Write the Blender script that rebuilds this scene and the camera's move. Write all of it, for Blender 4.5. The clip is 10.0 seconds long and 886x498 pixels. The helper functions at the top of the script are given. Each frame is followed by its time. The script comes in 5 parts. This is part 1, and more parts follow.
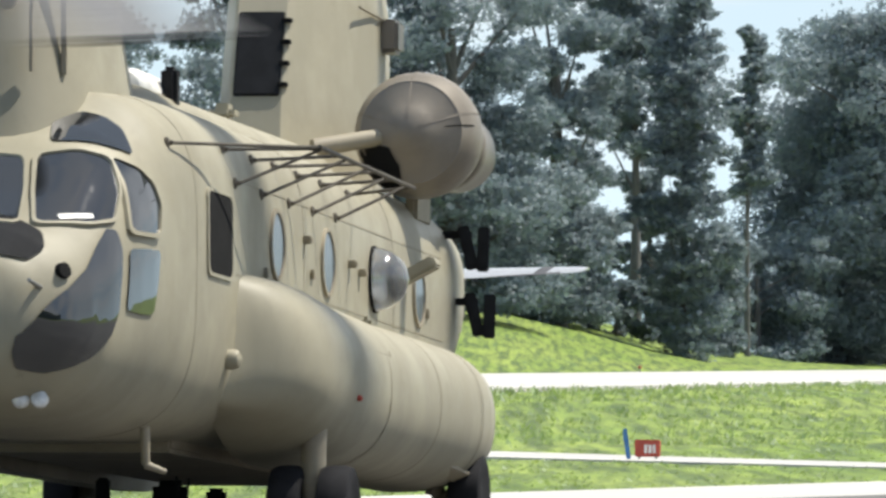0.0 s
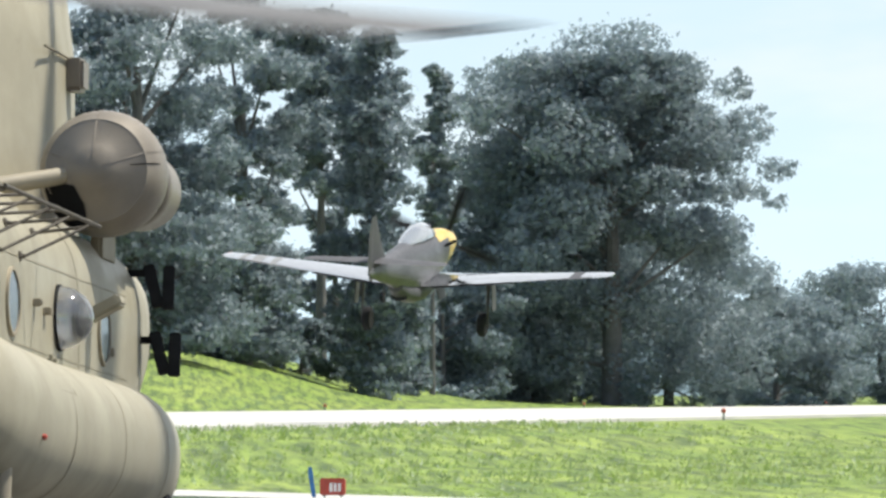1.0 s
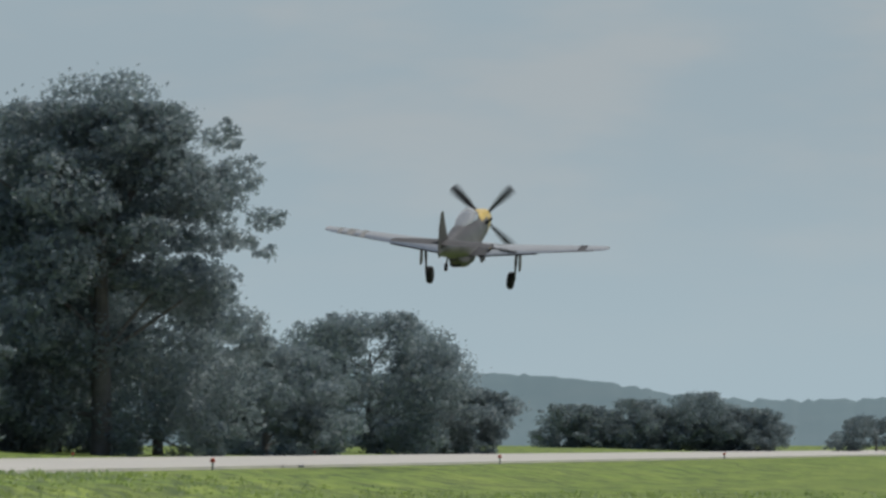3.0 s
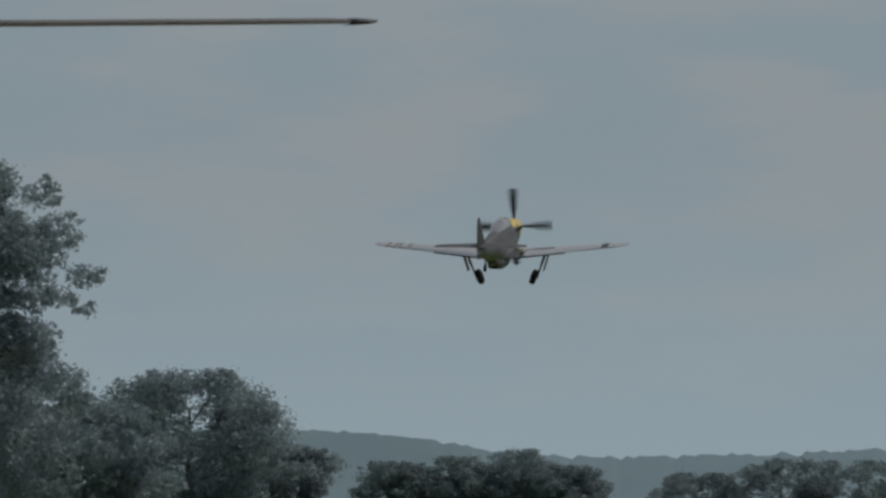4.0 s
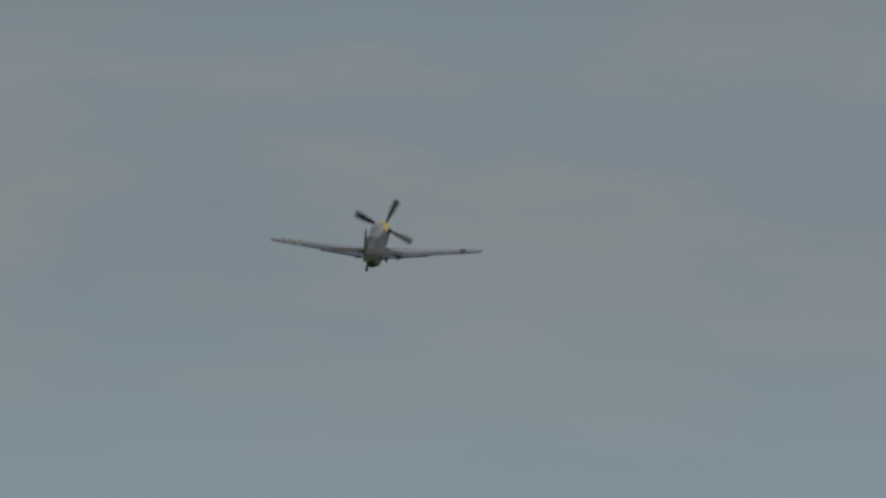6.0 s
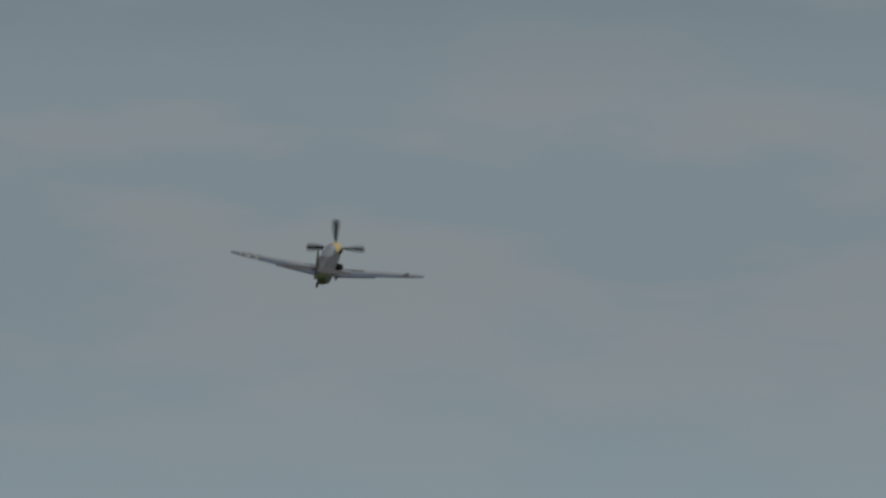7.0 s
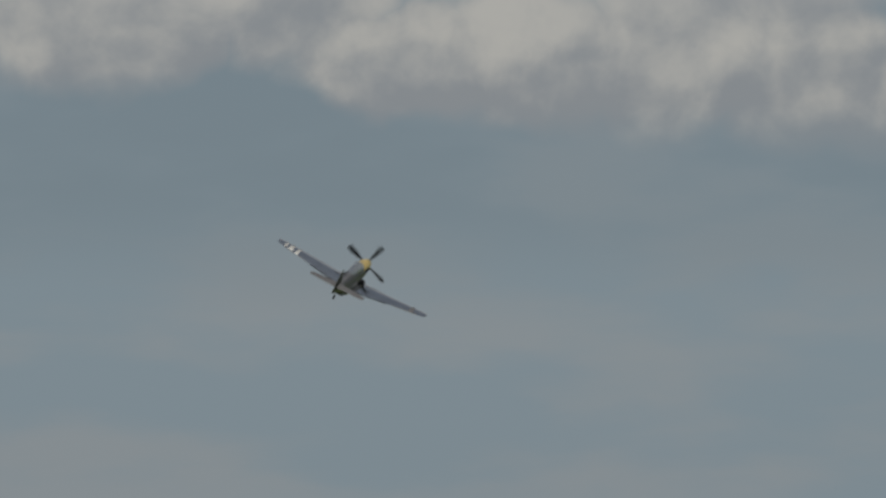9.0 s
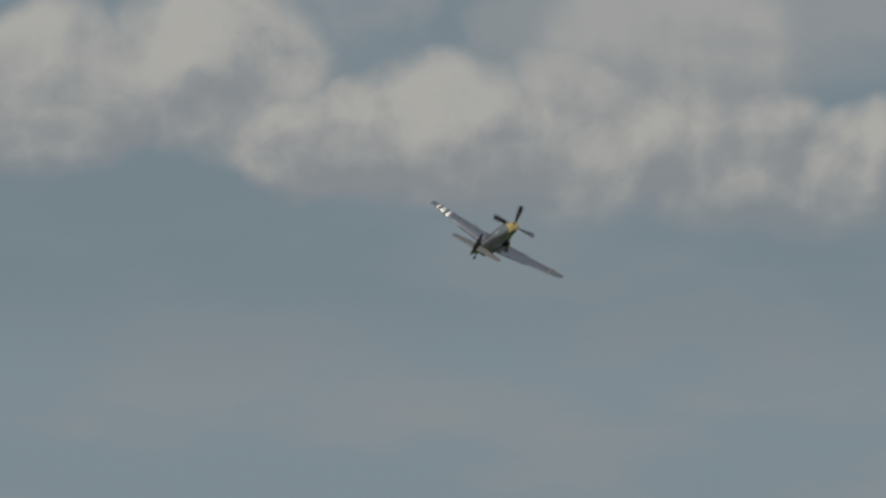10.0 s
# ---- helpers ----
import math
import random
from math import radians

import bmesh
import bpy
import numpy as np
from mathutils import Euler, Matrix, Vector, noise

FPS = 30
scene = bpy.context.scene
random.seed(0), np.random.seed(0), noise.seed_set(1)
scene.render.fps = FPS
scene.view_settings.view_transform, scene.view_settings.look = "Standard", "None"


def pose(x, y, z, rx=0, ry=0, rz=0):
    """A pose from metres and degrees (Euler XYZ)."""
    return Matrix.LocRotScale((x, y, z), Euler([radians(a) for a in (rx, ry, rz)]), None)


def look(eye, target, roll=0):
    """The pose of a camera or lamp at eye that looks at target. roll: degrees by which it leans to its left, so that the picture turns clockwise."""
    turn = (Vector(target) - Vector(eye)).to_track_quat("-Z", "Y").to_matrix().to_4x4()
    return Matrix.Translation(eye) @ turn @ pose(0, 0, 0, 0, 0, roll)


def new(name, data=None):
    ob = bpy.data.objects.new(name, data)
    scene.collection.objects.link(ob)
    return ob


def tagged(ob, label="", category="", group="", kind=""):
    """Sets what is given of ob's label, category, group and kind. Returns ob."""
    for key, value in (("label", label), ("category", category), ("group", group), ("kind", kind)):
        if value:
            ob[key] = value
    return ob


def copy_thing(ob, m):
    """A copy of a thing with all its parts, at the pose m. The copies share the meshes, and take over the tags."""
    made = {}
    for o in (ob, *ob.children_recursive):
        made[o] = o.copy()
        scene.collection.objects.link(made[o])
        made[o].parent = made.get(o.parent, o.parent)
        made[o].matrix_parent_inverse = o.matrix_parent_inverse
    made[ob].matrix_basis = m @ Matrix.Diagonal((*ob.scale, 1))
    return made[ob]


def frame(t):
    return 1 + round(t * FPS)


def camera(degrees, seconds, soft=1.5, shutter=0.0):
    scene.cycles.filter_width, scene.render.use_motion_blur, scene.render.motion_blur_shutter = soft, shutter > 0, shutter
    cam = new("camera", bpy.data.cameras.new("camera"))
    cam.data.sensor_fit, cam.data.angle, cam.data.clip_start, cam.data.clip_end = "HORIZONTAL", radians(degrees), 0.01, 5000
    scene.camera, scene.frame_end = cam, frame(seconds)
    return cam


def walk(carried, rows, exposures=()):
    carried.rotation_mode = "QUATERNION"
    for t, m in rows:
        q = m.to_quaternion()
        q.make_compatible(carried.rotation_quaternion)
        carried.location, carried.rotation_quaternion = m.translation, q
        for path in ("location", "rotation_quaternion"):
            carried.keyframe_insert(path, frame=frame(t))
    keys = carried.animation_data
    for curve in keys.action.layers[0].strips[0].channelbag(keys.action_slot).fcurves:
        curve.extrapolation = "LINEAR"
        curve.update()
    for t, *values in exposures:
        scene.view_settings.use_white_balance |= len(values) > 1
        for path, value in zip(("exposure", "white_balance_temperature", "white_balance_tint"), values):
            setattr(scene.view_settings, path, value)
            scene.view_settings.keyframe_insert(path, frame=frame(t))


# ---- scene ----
EYE = (0.0, 0.0, 1.47)
LENS = 6.4

# seconds, heading, tilt of the camera that follows the aircraft
PAN = [
    (0.0, 0.000, 0.780), (0.5, -1.136, 0.956), (1.0, -2.275, 1.058), (1.5, -2.458, 1.364),
    (2.0, -4.319, 1.295), (2.5, -5.220, 1.250), (3.0, -5.968, 1.418), (3.2, -6.344, 1.565),
    (4.3, -7.764, 1.867), (4.5, -8.217, 1.899), (4.7, -8.597, 1.960), (5.0, -9.036, 2.205),
    (5.5, -9.529, 2.332), (7.0, -11.563, 2.801), (7.5, -11.821, 3.290), (8.0, -12.115, 3.859),
    (8.5, -12.368, 4.152), (9.0, -13.475, 4.294), (9.5, -13.482, 4.773), (10.0, -14.033, 4.879),
]
cam = camera(LENS, 10.0, soft=2.8, shutter=0.15)
walk(cam, [(t, pose(*EYE, 90 + tilt, 0, yaw)) for t, yaw, tilt in PAN],
     exposures=[(0.0, 0.48), (0.6, 0.55), (1.6, 0.47), (2.0, 0.12), (2.5, -0.38), (3.2, -0.75), (4.3, -1.3), (5.5, -1.42), (7.0, -1.4), (8.0, -1.35), (10.0, -1.35)])

# ---- light ----
SUN_AZ, SUN_EL = radians(77), radians(62)      # from +y towards +x
to_sun = Vector((math.sin(SUN_AZ) * math.cos(SUN_EL), math.cos(SUN_AZ) * math.cos(SUN_EL), math.sin(SUN_EL)))
sun = new("sun", bpy.data.lights.new("sun", "SUN"))
sun.data.energy, sun.data.angle, sun.data.color = 5.0, radians(0.6), (1.0, 0.95, 0.86)
sun.matrix_world = look((0, 0, 50), Vector((0, 0, 50)) - to_sun)


class Net:
    """Short hand for building node trees."""

    def __init__(self, tree):
        self.tree = tree
        tree.nodes.clear()

    def node(self, kind, **values):
        n = self.tree.nodes.new(kind)
        for key, value in values.items():
            if key.startswith("in_"):
                name = key[3:].replace("_", " ")
                slot = n.inputs[int(name)] if name.isdigit() else n.inputs[name]
                if hasattr(value, "is_linked"):
                    self.tree.links.new(value, slot)
                else:
                    slot.default_value = value
            else:
                setattr(n, key, value)
        return n

    def math(self, op, a, b=0.0, clamp=False):
        return self.node("ShaderNodeMath", operation=op, use_clamp=clamp, in_0=a, in_1=b).outputs[0]

    def mix(self, fac, a, b, kind="MIX"):
        return self.node("ShaderNodeMixRGB", blend_type=kind, in_Fac=fac, in_Color1=a, in_Color2=b).outputs[0]

    def noise(self, vector, scale, detail=4.0, rough=0.55):
        return self.node("ShaderNodeTexNoise", in_Vector=vector, in_Scale=scale, in_Detail=detail, in_Roughness=rough).outputs[0]

    def span(self, value, a, b, lo=0.0, hi=1.0):
        return self.node("ShaderNodeMapRange", interpolation_type="SMOOTHSTEP", in_Value=value,
                         in_From_Min=a, in_From_Max=b, in_To_Min=lo, in_To_Max=hi).outputs[0]

    def link(self, a, b):
        self.tree.links.new(a, b)


BANK = [  # the cumulus bank: bearing, elevation, half width, half height in degrees
    (7.6, 5.75, 1.0, 0.5), (9.4, 5.85, 1.0, 0.55), (11.1, 6.0, 0.95, 0.66), (12.35, 6.15, 0.85, 0.68), (13.1, 5.62, 0.9, 0.46),
    (14.1, 5.68, 0.95, 0.56), (15.2, 5.72, 0.9, 0.66), (15.75, 6.4, 0.95, 0.6), (16.15, 5.6, 0.85, 0.62), (16.95, 5.42, 0.8, 0.55), (18.5, 5.5, 1.1, 0.6),
]


def make_world():
    world = bpy.data.worlds.new("hazy_sky")
    scene.world = world
    world.use_nodes = True
    n = Net(world.node_tree)
    sky = n.node("ShaderNodeTexSky", sky_type="NISHITA", sun_disc=False, sun_elevation=SUN_EL, sun_rotation=SUN_AZ,
                 air_density=1.2, dust_density=2.0)
    where = n.node("ShaderNodeTexCoord").outputs["Generated"]
    axes = n.node("ShaderNodeSeparateXYZ", in_Vector=where).outputs
    z = axes[2]
    bearing = n.math("MULTIPLY", n.math("ARCTAN2", axes[0], axes[1]), 57.2958)
    height = n.math("MULTIPLY", n.math("ARCSINE", z), 57.2958)
    spot = n.node("ShaderNodeCombineXYZ", in_X=bearing, in_Y=height).outputs[0]

    def vec(op, a, b):
        return n.node("ShaderNodeVectorMath", operation=op, in_0=a, in_1=b)

    def wander(scale, much, detail):
        tint = n.node("ShaderNodeTexNoise", in_Vector=spot, in_Scale=scale, in_Detail=detail, in_Roughness=0.5).outputs["Color"]
        return vec("MULTIPLY", vec("SUBTRACT", tint, (0.5, 0.5, 0.5)).outputs[0], (much, much * 0.8, 0.0)).outputs[0]

    bent = vec("ADD", vec("ADD", spot, wander(0.9, 0.9, 2.0)).outputs[0], wander(3.0, 0.24, 3.0)).outputs[0]
    field, shade = -4.0, -4.0
    for a, e, ra, re in BANK:
        off = vec("MULTIPLY", vec("SUBTRACT", bent, (a, e, 0)).outputs[0], (1 / ra, 1 / re, 0)).outputs[0]
        field = n.math("MAXIMUM", field, n.math("SUBTRACT", 1.0, vec("DOT_PRODUCT", off, off).outputs["Value"]))
        off = vec("MULTIPLY", vec("SUBTRACT", bent, (a + 0.14, e - 0.2, 0)).outputs[0], (1 / ra, 1 / re, 0)).outputs[0]
        shade = n.math("MAXIMUM", shade, n.math("SUBTRACT", 1.0, vec("DOT_PRODUCT", off, off).outputs["Value"]))
    bank = n.math("MULTIPLY", n.span(field, -0.2, 0.5), n.span(n.math("ADD", height, n.math("MULTIPLY", field, 0.1)), 4.75, 5.5))
    soft_bent = vec("ADD", spot, wander(0.9, 0.35, 2.0)).outputs[0]
    fine = n.noise(soft_bent, 1.7, 5.0, 0.5)
    below = n.noise(vec("ADD", soft_bent, (0.12, -0.2, 0.0)).outputs[0], 1.7, 5.0, 0.5)
    relief = n.math("ADD", 0.42, n.math("MULTIPLY", n.math("SUBTRACT", fine, below), 1.7))
    relief = n.math("ADD", relief, n.math("MULTIPLY", n.math("SUBTRACT", shade, field), -0.55))
    relief = n.math("ADD", relief, n.math("MULTIPLY", n.math("SUBTRACT", height, 5.7), 0.22))
    lit = n.span(relief, 0.0, 1.0)

    streaks = n.noise(n.node("ShaderNodeMapping", in_Vector=where, in_Scale=(1.0, 1.0, 3.2)).outputs[0], 26.0, 4.0, 0.5)
    haze = n.mix(n.span(streaks, 0.38, 0.66), (0.470, 0.598, 0.688, 1), (0.555, 0.632, 0.686, 1))
    low = n.mix(n.span(z, 0.0, 0.05), (0.575, 0.74, 0.835, 1), haze)
    belt = n.math("MULTIPLY", n.span(n.math("ADD", z, n.math("MULTIPLY", n.math("SUBTRACT", streaks, 0.5), 0.02)), 0.066, 0.08), n.span(streaks, 0.3, 0.6, 1.0, 0.55))
    blue = n.mix(belt, low, (0.405, 0.52, 0.603, 1))
    blue = n.mix(n.span(z, 0.50, 0.64), n.mix(n.span(z, 0.12, 0.2), blue, (0.62, 0.655, 0.69, 1)), (0.22, 0.27, 0.34, 1))
    cloud = n.mix(lit, (0.56, 0.595, 0.635, 1), (1.02, 0.99, 0.92, 1))
    cover = n.mix(n.math("MULTIPLY", bank, 0.93), blue, cloud)
    # thinner grey cloud above the bank
    veil = n.noise(bent, 0.55, 5.0, 0.55)
    above = n.math("MULTIPLY", n.span(veil, 0.38, 0.58), n.span(height, 5.7, 6.5))
    cover = n.mix(n.math("MULTIPLY", above, n.span(z, 0.16, 0.3, 0.6, 0.06)), cover, (0.70, 0.72, 0.735, 1))
    # away from the sun: open blue sky with broken white cloud
    broken = n.span(n.noise(where, 3.5, 6.0, 0.55), 0.46, 0.60)
    behind = n.mix(broken, n.mix(n.span(z, 0.0, 0.5), (0.32, 0.43, 0.58, 1), (0.13, 0.26, 0.48, 1)), (0.64, 0.66, 0.69, 1))
    cover = n.mix(n.span(axes[1], -0.5, 0.6), behind, cover)
    out = n.mix(0.012, cover, sky.outputs[0])
    bg = n.node("ShaderNodeBackground", in_Color=out, in_Strength=1.0)
    n.link(bg.outputs[0], n.node("ShaderNodeOutputWorld").inputs[0])


make_world()


# ---- materials ----
def material(name, colour, rough=0.6, metal=0.0, second=None, scale=4.0, grain=40.0, bump=0.0, coat=0.0, spread=0.25, emit=None):
    """A surface with a base colour that varies at two scales, and a fine relief."""
    m = bpy.data.materials.new(name)
    m.use_nodes = True
    n = Net(m.node_tree)
    where = n.node("ShaderNodeTexCoord").outputs["Object"]
    big, small = n.noise(where, scale, 5.0), n.noise(where, grain, 3.0)
    second = second or tuple(c * (1 - spread) for c in colour)
    base = n.mix(n.span(big, 0.35, 0.65), (*colour, 1), (*second, 1))
    base = n.mix(0.35, base, n.mix(small, (0.55, 0.55, 0.55, 1), (1.35, 1.35, 1.35, 1)), "MULTIPLY")
    p = n.node("ShaderNodeBsdfPrincipled", in_Base_Color=base, in_Metallic=metal)
    p.inputs["Coat Weight"].default_value = coat
    n.link(n.span(small, 0.2, 0.8, max(rough - 0.08, 0.02), min(rough + 0.1, 1.0)), p.inputs["Roughness"])
    if bump:
        b = n.node("ShaderNodeBump", in_Strength=bump, in_Distance=0.02, in_Height=small)
        n.link(b.outputs[0], p.inputs["Normal"])
    # emit is a steady glow; the ridge uses it to imitate haze
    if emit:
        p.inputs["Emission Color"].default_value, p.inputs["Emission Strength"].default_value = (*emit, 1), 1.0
    n.link(p.outputs[0], n.node("ShaderNodeOutputMaterial").inputs[0])
    return m


def glass_material(name, tint, rough=0.03, clear=0.0):
    m = bpy.data.materials.new(name)
    m.use_nodes = True
    n = Net(m.node_tree)
    p = n.node("ShaderNodeBsdfPrincipled", in_Base_Color=(*tint, 1), in_Roughness=rough, in_IOR=1.5)
    p.inputs["Specular IOR Level"].default_value = 0.9
    p.inputs["Coat Weight"].default_value = 0.6
    p.inputs["Transmission Weight"].default_value = clear
    n.link(p.outputs[0], n.node("ShaderNodeOutputMaterial").inputs[0])
    return m


M = {
    "tan_dark": material("weathered_tan_paint", (0.29, 0.252, 0.178), 0.6, second=(0.235, 0.203, 0.147), scale=2.0, grain=25, bump=0.05),
    "inlet": material("brown_inlet_screen", (0.20, 0.172, 0.135), 0.42, metal=0.12, second=(0.165, 0.142, 0.112), scale=3, grain=90, bump=0.1),
    "black": material("matt_black", (0.018, 0.019, 0.021), 0.75, scale=6, grain=60, bump=0.1),
    # dark fittings, and painted shade where an opening has no depth
    "dark": material("dark_and_recess_shade", (0.012, 0.012, 0.012), 1.0, scale=6, grain=60),
    "bar": material("dark_olive_tube", (0.075, 0.062, 0.043), 0.6, scale=6, grain=60),
    "rubber": material("tyre_rubber", (0.022, 0.022, 0.024), 0.85, scale=8, grain=70, bump=0.15),
    "grey": material("grey_metal", (0.32, 0.32, 0.31), 0.4, metal=0.6, scale=6, grain=60),
    "white": material("off_white_paint", (0.74, 0.73, 0.68), 0.5, scale=5, grain=50),
    "red": material("red_paint", (0.42, 0.06, 0.035), 0.5, scale=8, grain=60),
    "blue": material("blue_paint", (0.03, 0.16, 0.42), 0.5, scale=8, grain=60),
    "glass": glass_material("smoked_cockpit_glass", (0.012, 0.014, 0.017)),
    "port_glass": glass_material("milky_porthole_glass", (0.045, 0.046, 0.047), 0.18),
    "bubble": glass_material("bubble_window_glass", (0.93, 0.94, 0.93), 0.06, 0.9),
    "lamp": material("landing_lamp_lens", (0.8, 0.8, 0.78), 0.15, scale=30, grain=90),
    "blade": material("rotor_blade_grey", (0.115, 0.105, 0.095), 0.36, scale=2, grain=20),
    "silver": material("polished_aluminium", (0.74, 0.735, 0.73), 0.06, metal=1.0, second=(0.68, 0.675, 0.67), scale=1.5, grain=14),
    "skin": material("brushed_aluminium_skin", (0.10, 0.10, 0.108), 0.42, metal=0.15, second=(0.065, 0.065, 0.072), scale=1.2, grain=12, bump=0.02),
    # dull fittings; under the wings this dark grey paints in the shade
    "silver_dull_shade": material("dull_and_shade_aluminium", (0.07, 0.07, 0.076), 0.6, metal=0.1, scale=2.5, grain=20),
    "yellow": material("yellow_nose_paint", (0.62, 0.45, 0.12), 0.45, scale=3, grain=30, coat=0.2),
    # dark grey that carries the fin's shade in its base colour
    "shade_grey": material("fin_shade_grey", (0.045, 0.045, 0.047), 0.6, scale=3, grain=30),
    "asphalt": material("worn_asphalt", (0.115, 0.112, 0.105), 0.9, scale=0.3, grain=6, bump=0.2),
    "concrete": material("pale_concrete", (0.47, 0.455, 0.42), 0.9, second=(0.40, 0.39, 0.365), scale=0.12, grain=1.5, bump=0.1),
    "bark": material("grey_brown_bark", (0.11, 0.108, 0.105), 0.9, scale=1.5, grain=9, bump=0.4),
    # distance haze is put into the bluish colour and a faint emission
    "ridge": material("haze_glow_ridge", (0.05, 0.072, 0.075), 0.9, scale=0.012, grain=0.05, emit=(0.13, 0.195, 0.23)),
    "woods": material("dense_green_woods", (0.055, 0.085, 0.04), 0.9, second=(0.03, 0.05, 0.026), scale=0.12, grain=0.9, bump=0.5),
    "seam": material("faded_panel_line", (0.27, 0.243, 0.172), 0.6, scale=2, grain=25),
}

for node in M["port_glass"].node_tree.nodes:
    if node.type == "BSDF_PRINCIPLED":
        node.inputs["Specular IOR Level"].default_value = 0.4
        node.inputs["Coat Weight"].default_value = 0.1


def grass_material():
    m = bpy.data.materials.new("meadow_grass")
    m.use_nodes = True
    n = Net(m.node_tree)
    where = n.node("ShaderNodeTexCoord").outputs["Object"]
    broad = n.noise(n.node("ShaderNodeMapping", in_Vector=where, in_Scale=(1.0, 0.25, 1.0)).outputs[0], 0.25, 6.0, 0.6)
    clumps = n.noise(n.node("ShaderNodeMapping", in_Vector=where, in_Scale=(1.0, 0.05, 1.0)).outputs[0], 2.2, 5.0, 0.65)
    base = n.mix(n.span(broad, 0.35, 0.65), (0.102, 0.163, 0.020, 1), (0.146, 0.20, 0.036, 1))
    base = n.mix(0.9, base, n.mix(n.span(clumps, 0.32, 0.66), (0.24, 0.33, 0.28, 1), (1.6, 1.5, 1.35, 1)), "MULTIPLY")
    weeds = n.noise(n.node("ShaderNodeMapping", in_Vector=where, in_Scale=(1.0, 0.045, 1.0)).outputs[0], 1.1, 3.0, 0.6)
    base = n.mix(n.span(weeds, 0.60, 0.70, 0.0, 0.7), base, (0.055, 0.105, 0.03, 1))
    bump = n.node("ShaderNodeBump", in_Strength=0.6, in_Distance=0.25, in_Height=clumps)
    p = n.node("ShaderNodeBsdfPrincipled", in_Base_Color=base, in_Roughness=0.85, in_Normal=bump.outputs[0])
    n.link(p.outputs[0], n.node("ShaderNodeOutputMaterial").inputs[0])
    return m


M["grass"] = grass_material()


def weathered_paint(name, colour, second, dirt):
    """Flat aircraft paint with faded areas, rain streaks and grime."""
    m = bpy.data.materials.new(name)
    m.use_nodes = True
    n = Net(m.node_tree)
    where = n.node("ShaderNodeTexCoord").outputs["Object"]
    fade = n.noise(where, 0.9, 5.0, 0.6)
    streak = n.noise(n.node("ShaderNodeMapping", in_Vector=where, in_Scale=(4.0, 1.1, 0.9)).outputs[0], 2.0, 6.0, 0.7)
    spots = n.noise(n.node("ShaderNodeMapping", in_Vector=where, in_Scale=(1.0, 0.4, 1.0)).outputs[0], 9.0, 5.0, 0.7)
    grain = n.noise(where, 60.0, 2.0)
    base = n.mix(n.span(fade, 0.35, 0.65), (*colour, 1), (*second, 1))
    base = n.mix(n.span(streak, 0.52, 0.8, 0.0, 0.32), base, (*dirt, 1))
    base = n.mix(n.span(spots, 0.60, 0.76, 0.0, 0.35), base, (*dirt, 1))
    base = n.mix(n.span(spots, 0.36, 0.22, 0.0, 0.25), base, tuple(min(c * 1.35, 1) for c in colour) + (1,))
    bump = n.node("ShaderNodeBump", in_Strength=0.12, in_Distance=0.02, in_Height=n.math("ADD", fade, n.math("MULTIPLY", grain, 0.15)))
    p = n.node("ShaderNodeBsdfPrincipled", in_Base_Color=base, in_Normal=bump.outputs[0])
    n.link(n.span(fade, 0.3, 0.7, 0.42, 0.66), p.inputs["Roughness"])
    n.link(p.outputs[0], n.node("ShaderNodeOutputMaterial").inputs[0])
    return m


for key in ("dark", "black", "rubber"):
    for node in M[key].node_tree.nodes:
        if node.type == "BSDF_PRINCIPLED":
            node.inputs["Specular IOR Level"].default_value = 0.12
M["tan"] = weathered_paint("desert_tan_paint", (0.300, 0.272, 0.192), (0.246, 0.226, 0.163), (0.16, 0.14, 0.10))


def leaf_material(name, colour, second, gaps=0.36):
    """Dull leaves that let some light through."""
    m = bpy.data.materials.new(name)
    m.use_nodes = True
    n = Net(m.node_tree)
    where = n.node("ShaderNodeTexCoord").outputs["Object"]
    rnd = n.node("ShaderNodeNewGeometry").outputs["Random Per Island"]
    base = n.mix(n.span(n.noise(where, 0.22, 4.0), 0.35, 0.65), (*colour, 1), (*second, 1))
    base = n.mix(1.0, base, n.mix(rnd, (0.88, 0.88, 0.88, 1), (1.12, 1.12, 1.12, 1)), "MULTIPLY")
    face = n.node("ShaderNodeBsdfDiffuse", in_Color=base)
    thin = n.node("ShaderNodeBsdfTranslucent", in_Color=base)
    both = n.node("ShaderNodeMixShader", in_Fac=0.5)
    n.link(face.outputs[0], both.inputs[1])
    n.link(thin.outputs[0], both.inputs[2])
    wax = n.node("ShaderNodeBsdfGlossy", in_Color=(0.9, 0.95, 1.0, 1), in_Roughness=0.7)
    whole = n.node("ShaderNodeMixShader", in_Fac=0.09)
    n.link(both.outputs[0], whole.inputs[1])
    n.link(wax.outputs[0], whole.inputs[2])
    # a spray of leaves has gaps
    loose = n.node("ShaderNodeMixShader", in_Fac=gaps)
    n.link(whole.outputs[0], loose.inputs[1])
    n.link(n.node("ShaderNodeBsdfTransparent").outputs[0], loose.inputs[2])
    n.link(loose.outputs[0], n.node("ShaderNodeOutputMaterial").inputs[0])
    return m


# leaf colours lifted towards blue-grey: distance haze put into the base colour
M["leaf"] = leaf_material("haze_tinted_leaves", (0.172, 0.226, 0.238), (0.150, 0.204, 0.214))
M["tuft"] = leaf_material("sunlit_grass_blades", (0.21, 0.31, 0.06), (0.27, 0.34, 0.10))
# blue-grey again, with the haze mixed into the leaf colour
M["far_leaf"] = leaf_material("haze_tinted_far_leaves", (0.15, 0.20, 0.205), (0.13, 0.178, 0.185))


# ---- mesh helpers ----
def smooth(ob, angle=40):
    for f in ob.data.polygons:
        f.use_smooth = True
    ob.data.set_sharp_from_angle(angle=radians(angle))
    return ob


